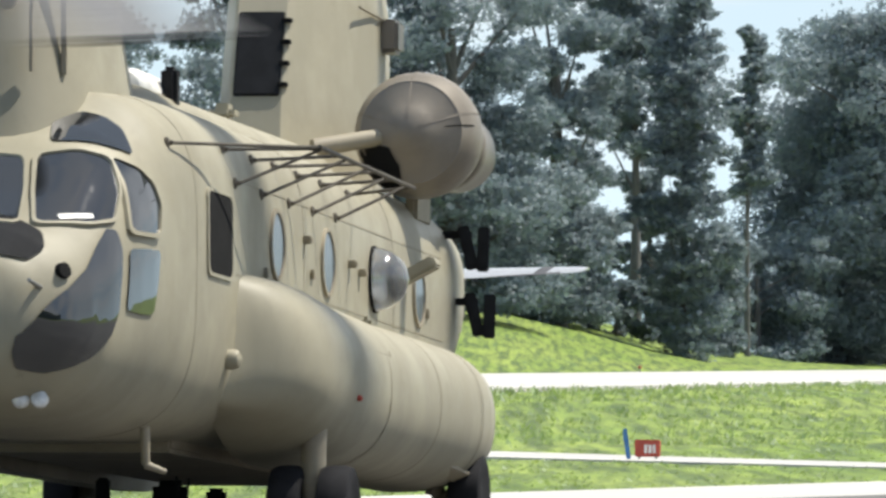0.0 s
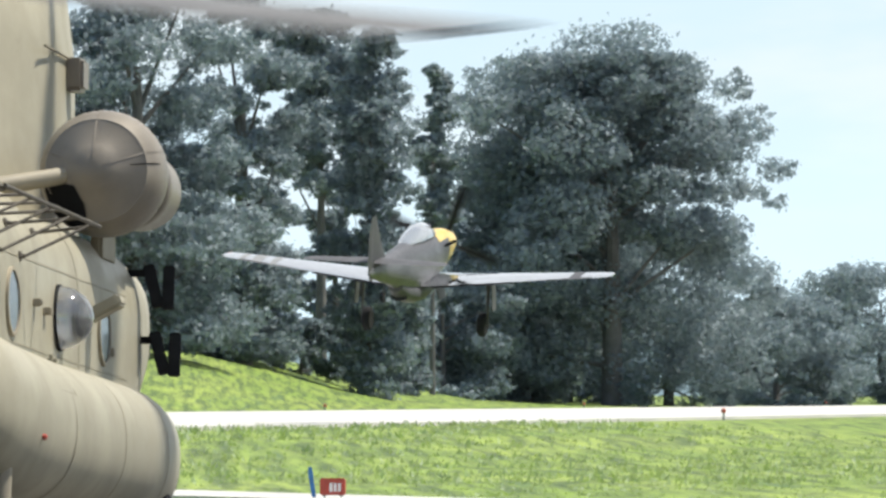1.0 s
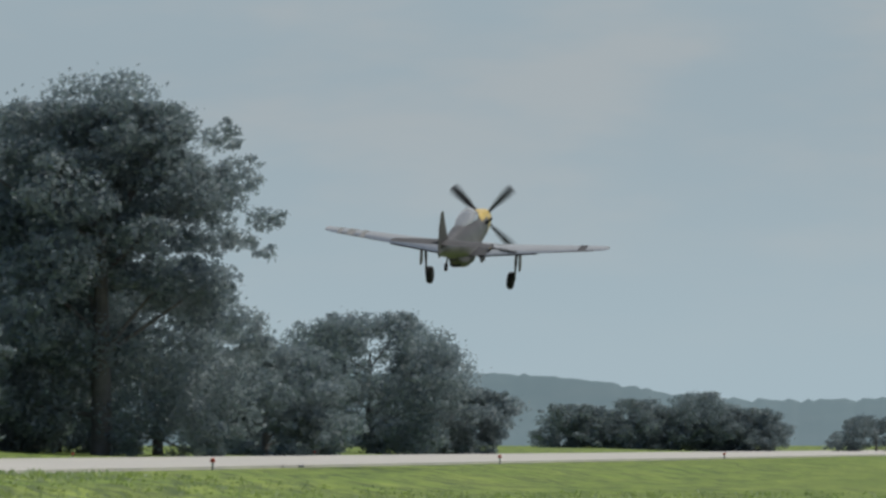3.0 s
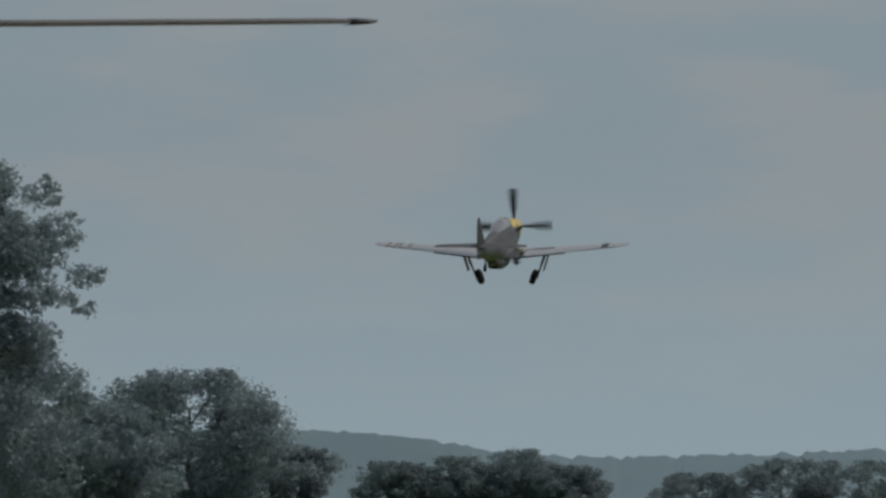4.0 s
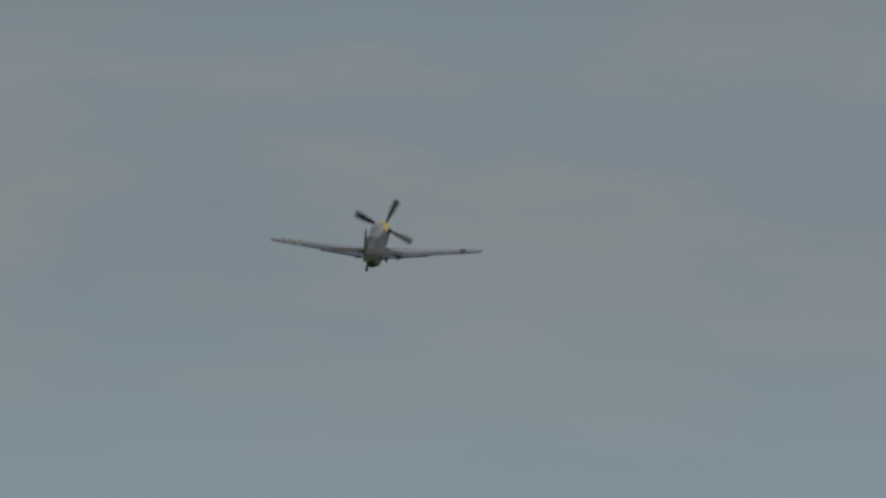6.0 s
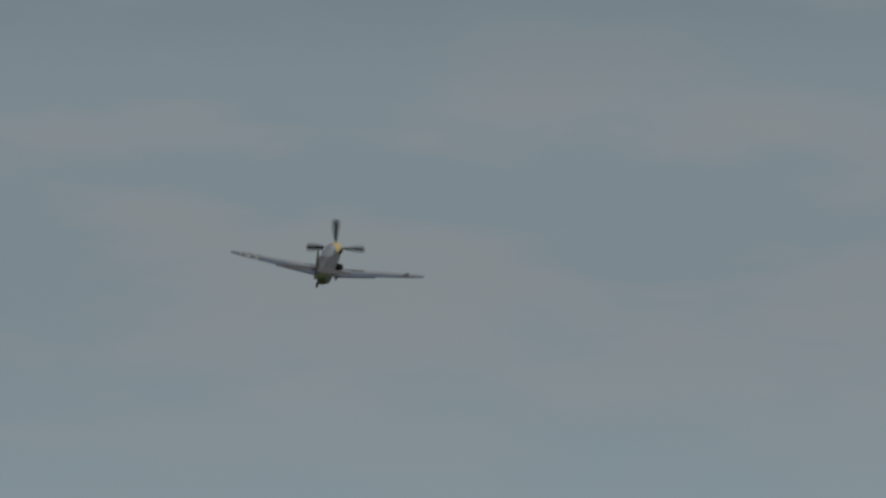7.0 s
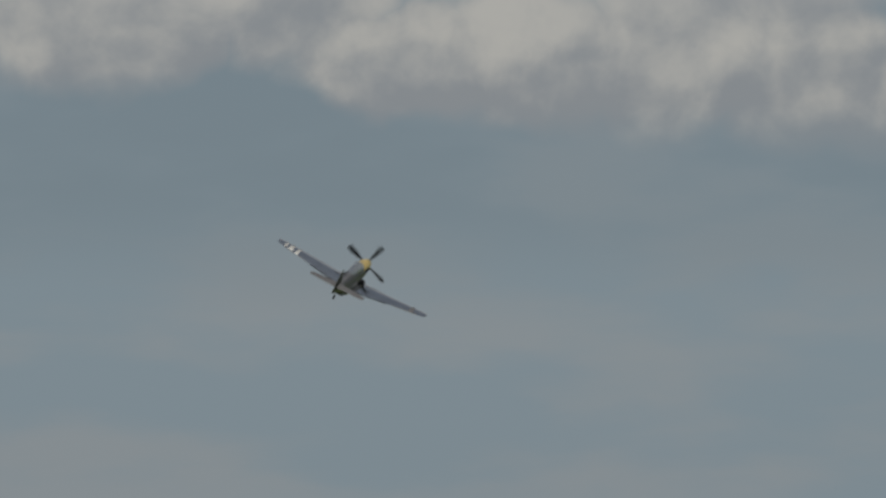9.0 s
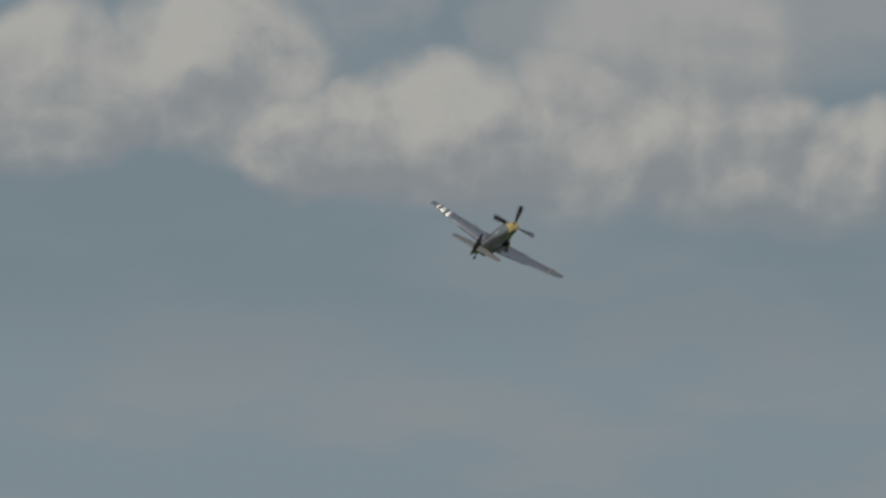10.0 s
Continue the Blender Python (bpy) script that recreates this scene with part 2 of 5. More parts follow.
def mesh_ob(name, bm, mat, parent=None, label="", smooth_angle=40):
    me = bpy.data.meshes.new(name)
    bm.normal_update()
    bm.to_mesh(me)
    bm.free()
    me.materials.append(M[mat] if isinstance(mat, str) else mat)
    ob = new(name, me)
    if smooth_angle:
        smooth(ob, smooth_angle)
    if parent:
        ob.parent = parent
    if label:
        tagged(ob, label)
    return ob


def part(name, bm, mat, parent, label="", smooth_angle=40):
    return mesh_ob(name, bm, mat, parent, label, smooth_angle)


def empty(name, m):
    ob = new(name)
    ob.matrix_world = m
    return ob


def loft(bm, rings, cap=True):
    """Skin a row of closed rings that have the same number of points."""
    rows = [[bm.verts.new(p) for p in ring] for ring in rings]
    k = len(rows[0])
    for a, b in zip(rows, rows[1:]):
        for i in range(k):
            bm.faces.new((a[i], a[(i + 1) % k], b[(i + 1) % k], b[i]))
    if cap:
        bm.faces.new(rows[0][::-1])
        bm.faces.new(rows[-1])
    bmesh.ops.recalc_face_normals(bm, faces=bm.faces)
    return bm


def tube(bm, a, b, r0, r1=None, sides=10):
    a, b = Vector(a), Vector(b)
    way = (b - a).normalized()
    u = way.orthogonal().normalized()
    v = way.cross(u)
    rings = []
    for c, r in ((a, r0), (b, r0 if r1 is None else r1)):
        rings.append([c + (u * math.cos(k * math.tau / sides) + v * math.sin(k * math.tau / sides)) * r for k in range(sides)])
    return loft(bm, rings)


def box(bm, lo, hi, bevel=0.0, m=None):
    made = bmesh.ops.create_cube(bm, size=1.0)["verts"]
    size = [h - l for l, h in zip(lo, hi)]
    mid = [(h + l) / 2 for l, h in zip(lo, hi)]
    for v in made:
        v.co = Vector([c * s + o for c, s, o in zip(v.co, size, mid)])
        if m:
            v.co = m @ v.co
    if bevel:
        edges = list({e for v in made for e in v.link_edges})
        bmesh.ops.bevel(bm, geom=edges, offset=bevel, segments=2, affect="EDGES")
    return bm


def lathe(bm, profile, m, sides=28, cap=True):
    """profile: (radius, height along the local z) pairs."""
    rings = [[m @ Vector((r * math.cos(k * math.tau / sides), r * math.sin(k * math.tau / sides), h)) for k in range(sides)] for r, h in profile]
    return loft(bm, rings, cap)
# ---- the ground ----
RUNWAY = radians(12.7)                      # heading of the runway
ALONG = Vector((math.sin(RUNWAY), math.cos(RUNWAY), 0))
ACROSS = Vector((-math.cos(RUNWAY), math.sin(RUNWAY), 0))
NEAR_EDGE, FAR_EDGE, RUNWAY_Z = 41.6, 79.0, 0.67


def ease(a, b, x):
    k = min(max((x - a) / (b - a), 0.0), 1.0)
    return k * k * (3 - 2 * k)


def ground_z(x, y):
    q = x * ACROSS.x + y * ACROSS.y
    d = math.hypot(x, y)
    yaw = math.degrees(math.atan2(x, max(y, 1e-6)))
    z = RUNWAY_Z * ease(27, 40, q)
    z += 3.1 * ease(FAR_EDGE + 2, FAR_EDGE + 24, q) * (1 - ease(0.5, 2.9, yaw)) * (1 - ease(900, 1500, d))
    z += 0.5 * ease(FAR_EDGE + 2, FAR_EDGE + 24, q)
    return z


def make_ground():
    verts, faces = [], []
    yaws = [-180 + 10 * k for k in range(16)] + [-20 + 0.5 * k for k in range(101)] + [40 + 10 * k for k in range(14)]
    ranges = [4, 12, 25, 40, 55, 70, 80, 88, 95, 103, 110, 118] + [120 + 6 * k for k in range(60)] + [500 + 25 * k for k in range(20)] + [1100, 1400, 2000, 3000, 4900]
    for d in ranges:
        for a in yaws:
            x, y = d * math.sin(radians(a)), d * math.cos(radians(a))
            rough = 0.05 * noise.noise((x * 0.2, y * 0.2, 0)) if d > 100 else 0.0
            q = x * ACROSS.x + y * ACROSS.y
            if NEAR_EDGE - 6 < q < FAR_EDGE + 6:
                rough = -0.08
            verts.append((x, y, ground_z(x, y) + rough))
    k = len(yaws)
    for i in range(len(ranges) - 1):
        for j in range(k):
            faces.append((i * k + j, i * k + (j + 1) % k, (i + 1) * k + (j + 1) % k, (i + 1) * k + j))
    faces.append(tuple(range(k)))
    me = bpy.data.meshes.new("ground")
    me.from_pydata(verts, [], faces)
    me.materials.append(M["grass"])
    ob = smooth(new("ground", me), 60)
    tagged(ob, "mown airfield grass, bright green in sunlight", "grass", kind="structure")


def strip(name, corners, height, mat, label, category):
    """A paved slab with a real edge, from four corners on the ground."""
    bm = bmesh.new()
    top = [bm.verts.new((x, y, height)) for x, y in corners]
    low = [bm.verts.new((x, y, height - 0.35)) for x, y in corners]
    bm.faces.new(top)
    bmesh.ops.triangulate(bm, faces=bm.faces[:])
    for i in range(len(top)):
        bm.faces.new((top[i], low[i], low[(i + 1) % len(top)], top[(i + 1) % len(top)]))
    bmesh.ops.recalc_face_normals(bm, faces=bm.faces)
    return tagged(mesh_ob(name, bm, mat, smooth_angle=0), label, category, kind="structure")


def flat(q, s):
    p = ACROSS * q + ALONG * s
    return p.x, p.y


def make_pavements():
    strip("runway", [flat(NEAR_EDGE, -400), flat(NEAR_EDGE, 1900), flat(FAR_EDGE, 1900), flat(FAR_EDGE, -400)], RUNWAY_Z + 0.03,
          "concrete", "long pale concrete runway between grass verges", "runway")
    strip("apron", [(-80, -60), (-80, 62), (-10, 62), (-3, 70), (0, 75), (5.1, 83.6), (12, 90), (60, 102), (60, -60)], 0.03, "asphalt",
          "worn grey asphalt parking apron under the helicopter", "apron")
    strip("apron_edge", [(-80, 70), (-10, 70), (-3, 78), (0, 83), (5.1, 91.6), (12, 98), (60, 110), (60, 102), (12, 90), (5.1, 83.6), (0, 75), (-3, 70), (-10, 62), (-80, 62)], 0.034, "concrete",
          "pale concrete strip along the apron", "apron")
    strip("taxiway", [(-80, 130), (-80, 138), (0.8, 121), (6, 108), (40, 98), (40, 92), (6, 103), (0.8, 114)], 0.03, "concrete",
          "narrow pale service road through the grass", "road")


make_ground()
make_pavements()


def make_ridge():
    """The wooded hills on the horizon, with haze put in as a faint glow."""
    bm = bmesh.new()
    rows = [[], []]
    d = 3600.0
    for i in range(900):
        yaw = -14 + i * 40 / 899
        x = yaw * 14022 / 57.2958 + 784
        top = 80 + 48 * (1 - ease(2330, 2800, x)) + 14 * ease(2900, 3500, x)
        top += 5 * noise.noise((yaw * 1.6, 0, 0)) + 8 * noise.noise((yaw * 9, 1, 0)) + 6 * noise.noise((yaw * 22, 2, 0)) + 4 * noise.noise((yaw * 60, 3, 0))
        z = 1.47 + top / 14022 * d
        a = radians(yaw)
        rows[0].append(bm.verts.new((d * math.sin(a), d * math.cos(a), -6)))
        rows[1].append(bm.verts.new((d * 1.03 * math.sin(a), d * 1.03 * math.cos(a), z * 1.03)))
    for i in range(899):
        bm.faces.new((rows[0][i], rows[0][i + 1], rows[1][i + 1], rows[1][i]))
    tagged(mesh_ob("backdrop", bm, "ridge", smooth_angle=180), "wooded hills on the horizon, blue haze put in as glow", "hills", kind="structure")


make_ridge()


def make_rear_woods():
    """The wooded side of the field behind the camera, which the cockpit glass mirrors."""
    bm = bmesh.new()
    rows = [[], [], []]
    for i in range(240):
        yaw = 95 + i * 170 / 239
        a = radians(yaw)
        d = 170 + 8 * noise.noise((yaw * 0.3, 5, 0))
        top = 17 + 5 * noise.noise((yaw * 0.12, 0, 0)) + 3 * noise.noise((yaw * 0.5, 1, 0)) + 1.5 * noise.noise((yaw * 1.6, 2, 0))
        for row, far, z in zip(rows, (0, 2, 9), (-0.5, top * 0.75, top)):
            row.append(bm.verts.new(((d + far) * math.sin(a), (d + far) * math.cos(a), z)))
    for low, high in zip(rows, rows[1:]):
        for i in range(239):
            bm.faces.new((low[i + 1], low[i], high[i], high[i + 1]))
    tagged(mesh_ob("backdrop_woods", bm, "woods", smooth_angle=180), "dark green woods along the field's other side", "woods", kind="structure")


make_rear_woods()


# ---- trees ----
def at(gx, d):
    """A place d metres off, on the bearing that gx stands for."""
    a = (gx - 784) / 14022
    return d * math.sin(a), d * math.cos(a)


def leaf_cloud(rng, blobs, count, size):
    """Leaf sprays on and inside a set of lumps: verts and quads."""
    vol = np.array([b[3] * b[4] for b in blobs])
    pick = rng.choice(len(blobs), count, p=vol / vol.sum())
    b = np.array(blobs)[pick]
    n = rng.normal(size=(count, 3))
    n /= np.linalg.norm(n, axis=1)[:, None]
    r = rng.uniform(0.15, 1.0, count) ** 0.5 * np.where(rng.uniform(size=count) < 0.12, rng.uniform(1.05, 1.5, count), 1.0)
    c = b[:, :3] + n * b[:, 3:6] * r[:, None]
    u = rng.normal(size=(count, 3))
    u /= np.linalg.norm(u, axis=1)[:, None]
    v = np.cross(u, n + 0.6 * rng.normal(size=(count, 3)))
    v /= np.linalg.norm(v, axis=1)[:, None]
    s = size * rng.uniform(0.55, 1.35, count)[:, None]
    t = s * rng.uniform(0.45, 0.8, count)[:, None]
    w = np.cross(u, v) * s * 0.3
    quad = np.stack([c - u * s, c - v * t + w, c + u * s * 0.9, c + v * t + w], 1)
    return quad.reshape(-1, 3), np.arange(count * 4).reshape(-1, 4)


FINER = 1.48      # finer, more numerous leaf sprays
# the tall tree's boughs: offset, height and radius in metres
BOUGHS = [
    (-1.2, 23.8, 2.7), (1.5, 24.4, 2.1), (-4.4, 22.3, 2.8), (-7.1, 21.8, 2.3), (-9.4, 19.9, 2.1), (-10.6, 16.8, 2.3), (-6.3, 17.6, 3.5),
    (-2.4, 19.1, 3.3), (1.5, 20.3, 3.1), (4.2, 19.9, 2.3), (7.3, 21.1, 1.3), (9.5, 19.5, 1.25), (6.1, 17.6, 2.3), (11.2, 16.0, 1.2),
    (9.6, 14.7, 1.05), (10.9, 13.7, 0.7), (7.7, 12.1, 1.7), (9.3, 9.0, 1.7), (10.4, 7.5, 1.1), (3.0, 15.6, 3.0), (-1.2, 12.9, 3.0),
    (-9.4, 12.5, 3.4), (-11.7, 9.0, 3.0), (-6.3, 9.0, 3.4), (-1.2, 7.5, 3.4), (3.4, 7.5, 3.8), (6.9, 5.1, 3.0), (-10.2, 4.4, 3.4),
    (-4.4, 3.6, 3.0), (1.5, 2.8, 3.0), (6.1, 2.4, 2.3), (4.5, 11.5, 2.6), (4.6, 22.4, 2.0),
]


def make_tree(name, label, gx, d, width, height, seed, lumps=26, leaves=9000, size=0.55, mat="leaf", low=0.12, gap=0.75, group="trees beyond the runway", skew=0.0, puff=1.0, limbs=()):
    rng = np.random.default_rng(seed)
    x, y = at(gx, d)
    z = ground_z(x, y) - 0.3
    root = empty(name, pose(x, y, z))
    tagged(root, label, "tree", group)
    half = width / 2
    blobs, tips = [], []
    leaves, size = int(leaves * FINER ** 1.75), size / FINER
    for i in range(lumps):
        h = low + (1 - low) * (i + rng.uniform(0, 1)) / lumps
        k = min(max((h - low) / (1 - low), 0), 1)
        reach = half * (0.8 + 0.2 * ease(0.0, 0.35, k)) * (1.0 if k < 0.62 else 1 - 0.72 * ((k - 0.62) / 0.38) ** 2)
        a = rng.uniform(0, math.tau)
        rad = reach * rng.uniform(0.25, 1.0) ** 0.6 * gap
        s = min(half, height * 0.5) * rng.uniform(0.15, 0.29) * puff * (1.0 if k < 0.8 else 0.8)
        c = (rad * math.cos(a) + skew * half * k, rad * math.sin(a) * 0.8, height * h)
        c = (c[0], c[1], min(c[2], height - s * 0.7))
        if i < len(limbs):
            c, s = (limbs[i][0], rng.normal() * half * 0.3, limbs[i][1] * 1.03), limbs[i][2]
        blobs.append((*c, s * 1.2, s * 1.1, s * 0.75))
        tips.append(c)
        for _ in range(6):
            o = rng.normal(size=3)
            o = o / np.linalg.norm(o) * s * rng.uniform(0.9, 1.5)
            q = s * rng.uniform(0.22, 0.5)
            blobs.append((c[0] + o[0], c[1] + o[1], max(min(c[2] + o[2] * 0.7, height - q * 0.5), q * 0.5), q * 1.2, q, q * 0.65))
    v, f = leaf_cloud(rng, blobs, leaves, size)
    me = bpy.data.meshes.new("crown")
    me.vertices.add(len(v))
    me.vertices.foreach_set("co", v.ravel())
    me.loops.add(f.size)
    me.loops.foreach_set("vertex_index", f.ravel())
    me.polygons.add(len(f))
    me.polygons.foreach_set("loop_start", np.arange(0, f.size, 4))
    me.update(calc_edges=True)
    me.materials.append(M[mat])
    crown = new("crown", me)
    crown.parent = root
    bm = bmesh.new()
    r = min(0.025 * height, 0.05 * width)
    top = (skew * half * 0.5, 0, height * 0.72)
    tube(bm, (0, 0, 0), (skew * half * 0.15, 0, height * 0.3), r * 1.3, r, 9)
    tube(bm, (skew * half * 0.15, 0, height * 0.3), top, r, r * 0.35, 8)
    for c in tips[::4]:
        h = max(height * 0.12, c[2] - height * 0.22)
        h = min(h, height * 0.6)
        tube(bm, (skew * half * 0.15, 0, h), c, r * 0.34, r * 0.06, 6)
    part("trunk", bm, "bark", root, "branching grey-brown trunk")
    return root


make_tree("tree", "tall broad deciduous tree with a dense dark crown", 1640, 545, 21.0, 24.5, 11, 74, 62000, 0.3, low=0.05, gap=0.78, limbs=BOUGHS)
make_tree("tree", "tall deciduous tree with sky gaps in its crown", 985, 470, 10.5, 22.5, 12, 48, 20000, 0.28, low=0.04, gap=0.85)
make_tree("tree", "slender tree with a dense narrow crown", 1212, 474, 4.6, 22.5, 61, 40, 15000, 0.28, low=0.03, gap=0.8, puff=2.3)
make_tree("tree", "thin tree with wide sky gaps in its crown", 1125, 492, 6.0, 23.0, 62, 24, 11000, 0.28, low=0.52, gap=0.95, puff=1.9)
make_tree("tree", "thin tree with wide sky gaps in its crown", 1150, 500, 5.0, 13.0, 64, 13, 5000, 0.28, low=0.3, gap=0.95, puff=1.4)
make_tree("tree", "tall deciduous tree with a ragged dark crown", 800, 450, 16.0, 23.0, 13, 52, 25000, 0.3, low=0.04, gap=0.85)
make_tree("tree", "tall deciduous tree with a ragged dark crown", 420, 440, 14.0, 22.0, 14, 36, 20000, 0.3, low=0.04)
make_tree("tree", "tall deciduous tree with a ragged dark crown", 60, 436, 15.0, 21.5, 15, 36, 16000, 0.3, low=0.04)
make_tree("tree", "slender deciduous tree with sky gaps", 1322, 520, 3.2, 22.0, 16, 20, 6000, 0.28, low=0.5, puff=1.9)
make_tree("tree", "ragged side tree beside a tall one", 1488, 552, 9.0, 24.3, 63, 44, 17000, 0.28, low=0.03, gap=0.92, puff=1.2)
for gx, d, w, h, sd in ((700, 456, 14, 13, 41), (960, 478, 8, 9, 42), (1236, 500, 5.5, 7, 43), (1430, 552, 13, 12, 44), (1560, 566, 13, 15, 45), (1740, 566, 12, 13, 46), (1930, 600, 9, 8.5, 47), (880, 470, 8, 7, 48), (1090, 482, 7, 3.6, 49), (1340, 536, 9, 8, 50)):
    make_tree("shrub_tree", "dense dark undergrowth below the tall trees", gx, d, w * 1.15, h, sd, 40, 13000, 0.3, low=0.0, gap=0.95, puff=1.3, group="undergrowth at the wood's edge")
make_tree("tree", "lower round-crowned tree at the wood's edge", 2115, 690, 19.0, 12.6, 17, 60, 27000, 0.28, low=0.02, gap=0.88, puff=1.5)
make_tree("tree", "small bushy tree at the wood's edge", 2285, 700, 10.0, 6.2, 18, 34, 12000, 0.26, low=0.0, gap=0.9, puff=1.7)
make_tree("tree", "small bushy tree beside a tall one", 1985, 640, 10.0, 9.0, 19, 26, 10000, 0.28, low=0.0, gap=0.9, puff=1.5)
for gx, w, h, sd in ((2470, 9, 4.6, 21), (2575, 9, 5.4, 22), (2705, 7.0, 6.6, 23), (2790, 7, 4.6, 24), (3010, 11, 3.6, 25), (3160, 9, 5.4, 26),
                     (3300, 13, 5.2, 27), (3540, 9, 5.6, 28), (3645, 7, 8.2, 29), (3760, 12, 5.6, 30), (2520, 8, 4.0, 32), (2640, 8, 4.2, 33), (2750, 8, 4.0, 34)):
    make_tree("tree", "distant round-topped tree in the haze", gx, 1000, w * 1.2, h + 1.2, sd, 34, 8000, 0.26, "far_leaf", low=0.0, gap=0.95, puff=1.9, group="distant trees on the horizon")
# ---- the helicopter ----
# local axes: x to its right, y ahead, z up; s is the distance behind the nose
MID = 8.6
HELI = Matrix.Translation((-1.96, 60.85, 0)) @ pose(0, 0, 0, 0, 0, 170.8) @ pose(0, 0, 0, 2.86)
BODY = [  # s, half width, belly, crown, squareness
    (0.00, 0.30, 1.10, 1.62, 2.2), (0.10, 0.55, 0.95, 1.78, 2.3), (0.30, 0.78, 0.80, 1.92, 2.5), (0.50, 0.90, 0.73, 2.02, 2.6),
    (0.75, 1.00, 0.67, 2.20, 2.8), (1.00, 1.06, 0.64, 2.42, 2.9), (1.20, 1.10, 0.62, 2.58, 3.0), (1.45, 1.14, 0.60, 2.72, 3.0),
    (1.75, 1.17, 0.59, 2.86, 3.1), (1.95, 1.20, 0.58, 3.00, 3.2),
    (2.80, 1.24, 0.60, 3.04, 3.8), (4.00, 1.25, 0.64, 3.05, 4.2), (8.00, 1.25, 0.64, 3.06, 4.2), (11.4, 1.25, 0.66, 3.06, 4.2),
    (12.6, 1.25, 0.80, 3.06, 4.0), (13.6, 1.25, 1.10, 3.05, 3.6), (14.6, 1.18, 1.55, 3.02, 3.0), (15.6, 0.95, 1.95, 2.95, 2.5),
]


def section(s):
    for a, b in zip(BODY, BODY[1:]):
        if s <= b[0]:
            k = (s - a[0]) / (b[0] - a[0])
            return [p + (q - p) * k for p, q in zip(a[1:], b[1:])]
    return BODY[-1][1:]


def on_body(s, turn, out=0.0):
    """A point of the hull: turn in degrees, 0 on the right side, 90 on the crown, 180 on the left side."""
    w, lo, hi, n = section(s)
    c, e = math.cos(radians(turn)), math.sin(radians(turn))
    x = math.copysign(abs(c) ** (2 / n), c) * (w + out)
    z = (lo + hi) / 2 + math.copysign(abs(e) ** (2 / n), e) * ((hi - lo) / 2 + out)
    return Vector((x, MID - s, z))


def on_side(s, z, out=0.0):
    """A point of the hull's left side at that height."""
    w, lo, hi, n = section(s)
    k = abs((z - (lo + hi) / 2) / ((hi - lo) / 2))
    return Vector((-(w * max(1 - k ** n, 0.0) ** (1 / n)) - out, MID - s, z))


def soften(outline, turns=2):
    """The outline with its corners cut round."""
    for _ in range(turns):
        cut = []
        for (u0, v0), (u1, v1) in zip(outline, outline[1:] + outline[:1]):
            cut += [(u0 * 0.88 + u1 * 0.12, v0 * 0.88 + v1 * 0.12), (u0 * 0.12 + u1 * 0.88, v0 * 0.12 + v1 * 0.88)]
        outline = cut
    return outline


def patch(bm, f, outline):
    """A sheet that follows f(u, v) inside an outline, with a rim."""
    cu = sum(p[0] for p in outline) / len(outline)
    cv = sum(p[1] for p in outline) / len(outline)
    outline = soften(outline) if len(outline) < 20 else outline
    rows = []
    for k in (0.0, 0.2, 0.4, 0.6, 0.8, 1.0):
        rows.append([f(cu + (u - cu) * k, cv + (v - cv) * k) for u, v in outline])
    centre = bm.verts.new(rows[0][0])
    loops = [[bm.verts.new(p) for p in r] for r in rows[1:]]
    m = len(outline)
    for i in range(m):
        bm.faces.new((centre, loops[0][i], loops[0][(i + 1) % m]))
        for a, b in zip(loops, loops[1:]):
            bm.faces.new((a[i], b[i], b[(i + 1) % m], a[(i + 1) % m]))
    bmesh.ops.recalc_face_normals(bm, faces=bm.faces)
    return bm


def rounded(u0, v0, u1, v1, r=0.2, steps=5):
    """A rectangle with round corners, r as a share of its sides."""
    pts = []
    for cu, cv, a0 in ((1 - r, 1 - r, 0), (r, 1 - r, 90), (r, r, 180), (1 - r, r, 270)):
        for k in range(steps):
            a = radians(a0 + 90 * k / (steps - 1))
            pts.append((u0 + (u1 - u0) * (cu + r * math.cos(a)), v0 + (v1 - v0) * (cv + r * math.sin(a))))
    return pts


def frame_ring(bm, f_in, f_out, outline, width_u, width_v):
    """A raised rim round an outline."""
    cu = sum(p[0] for p in outline) / len(outline)
    cv = sum(p[1] for p in outline) / len(outline)
    outline = soften(outline) if len(outline) < 20 else outline
    hu = max(abs(p[0] - cu) for p in outline)
    hv = max(abs(p[1] - cv) for p in outline)
    big = [(cu + (u - cu) * (1 + width_u / hu), cv + (v - cv) * (1 + width_v / hv)) for u, v in outline]
    rings = [[f_in(*p) for p in outline], [f_out(*p) for p in outline], [f_out(*p) for p in big], [f_in(*p) for p in big]]
    return loft(bm, rings, cap=False)


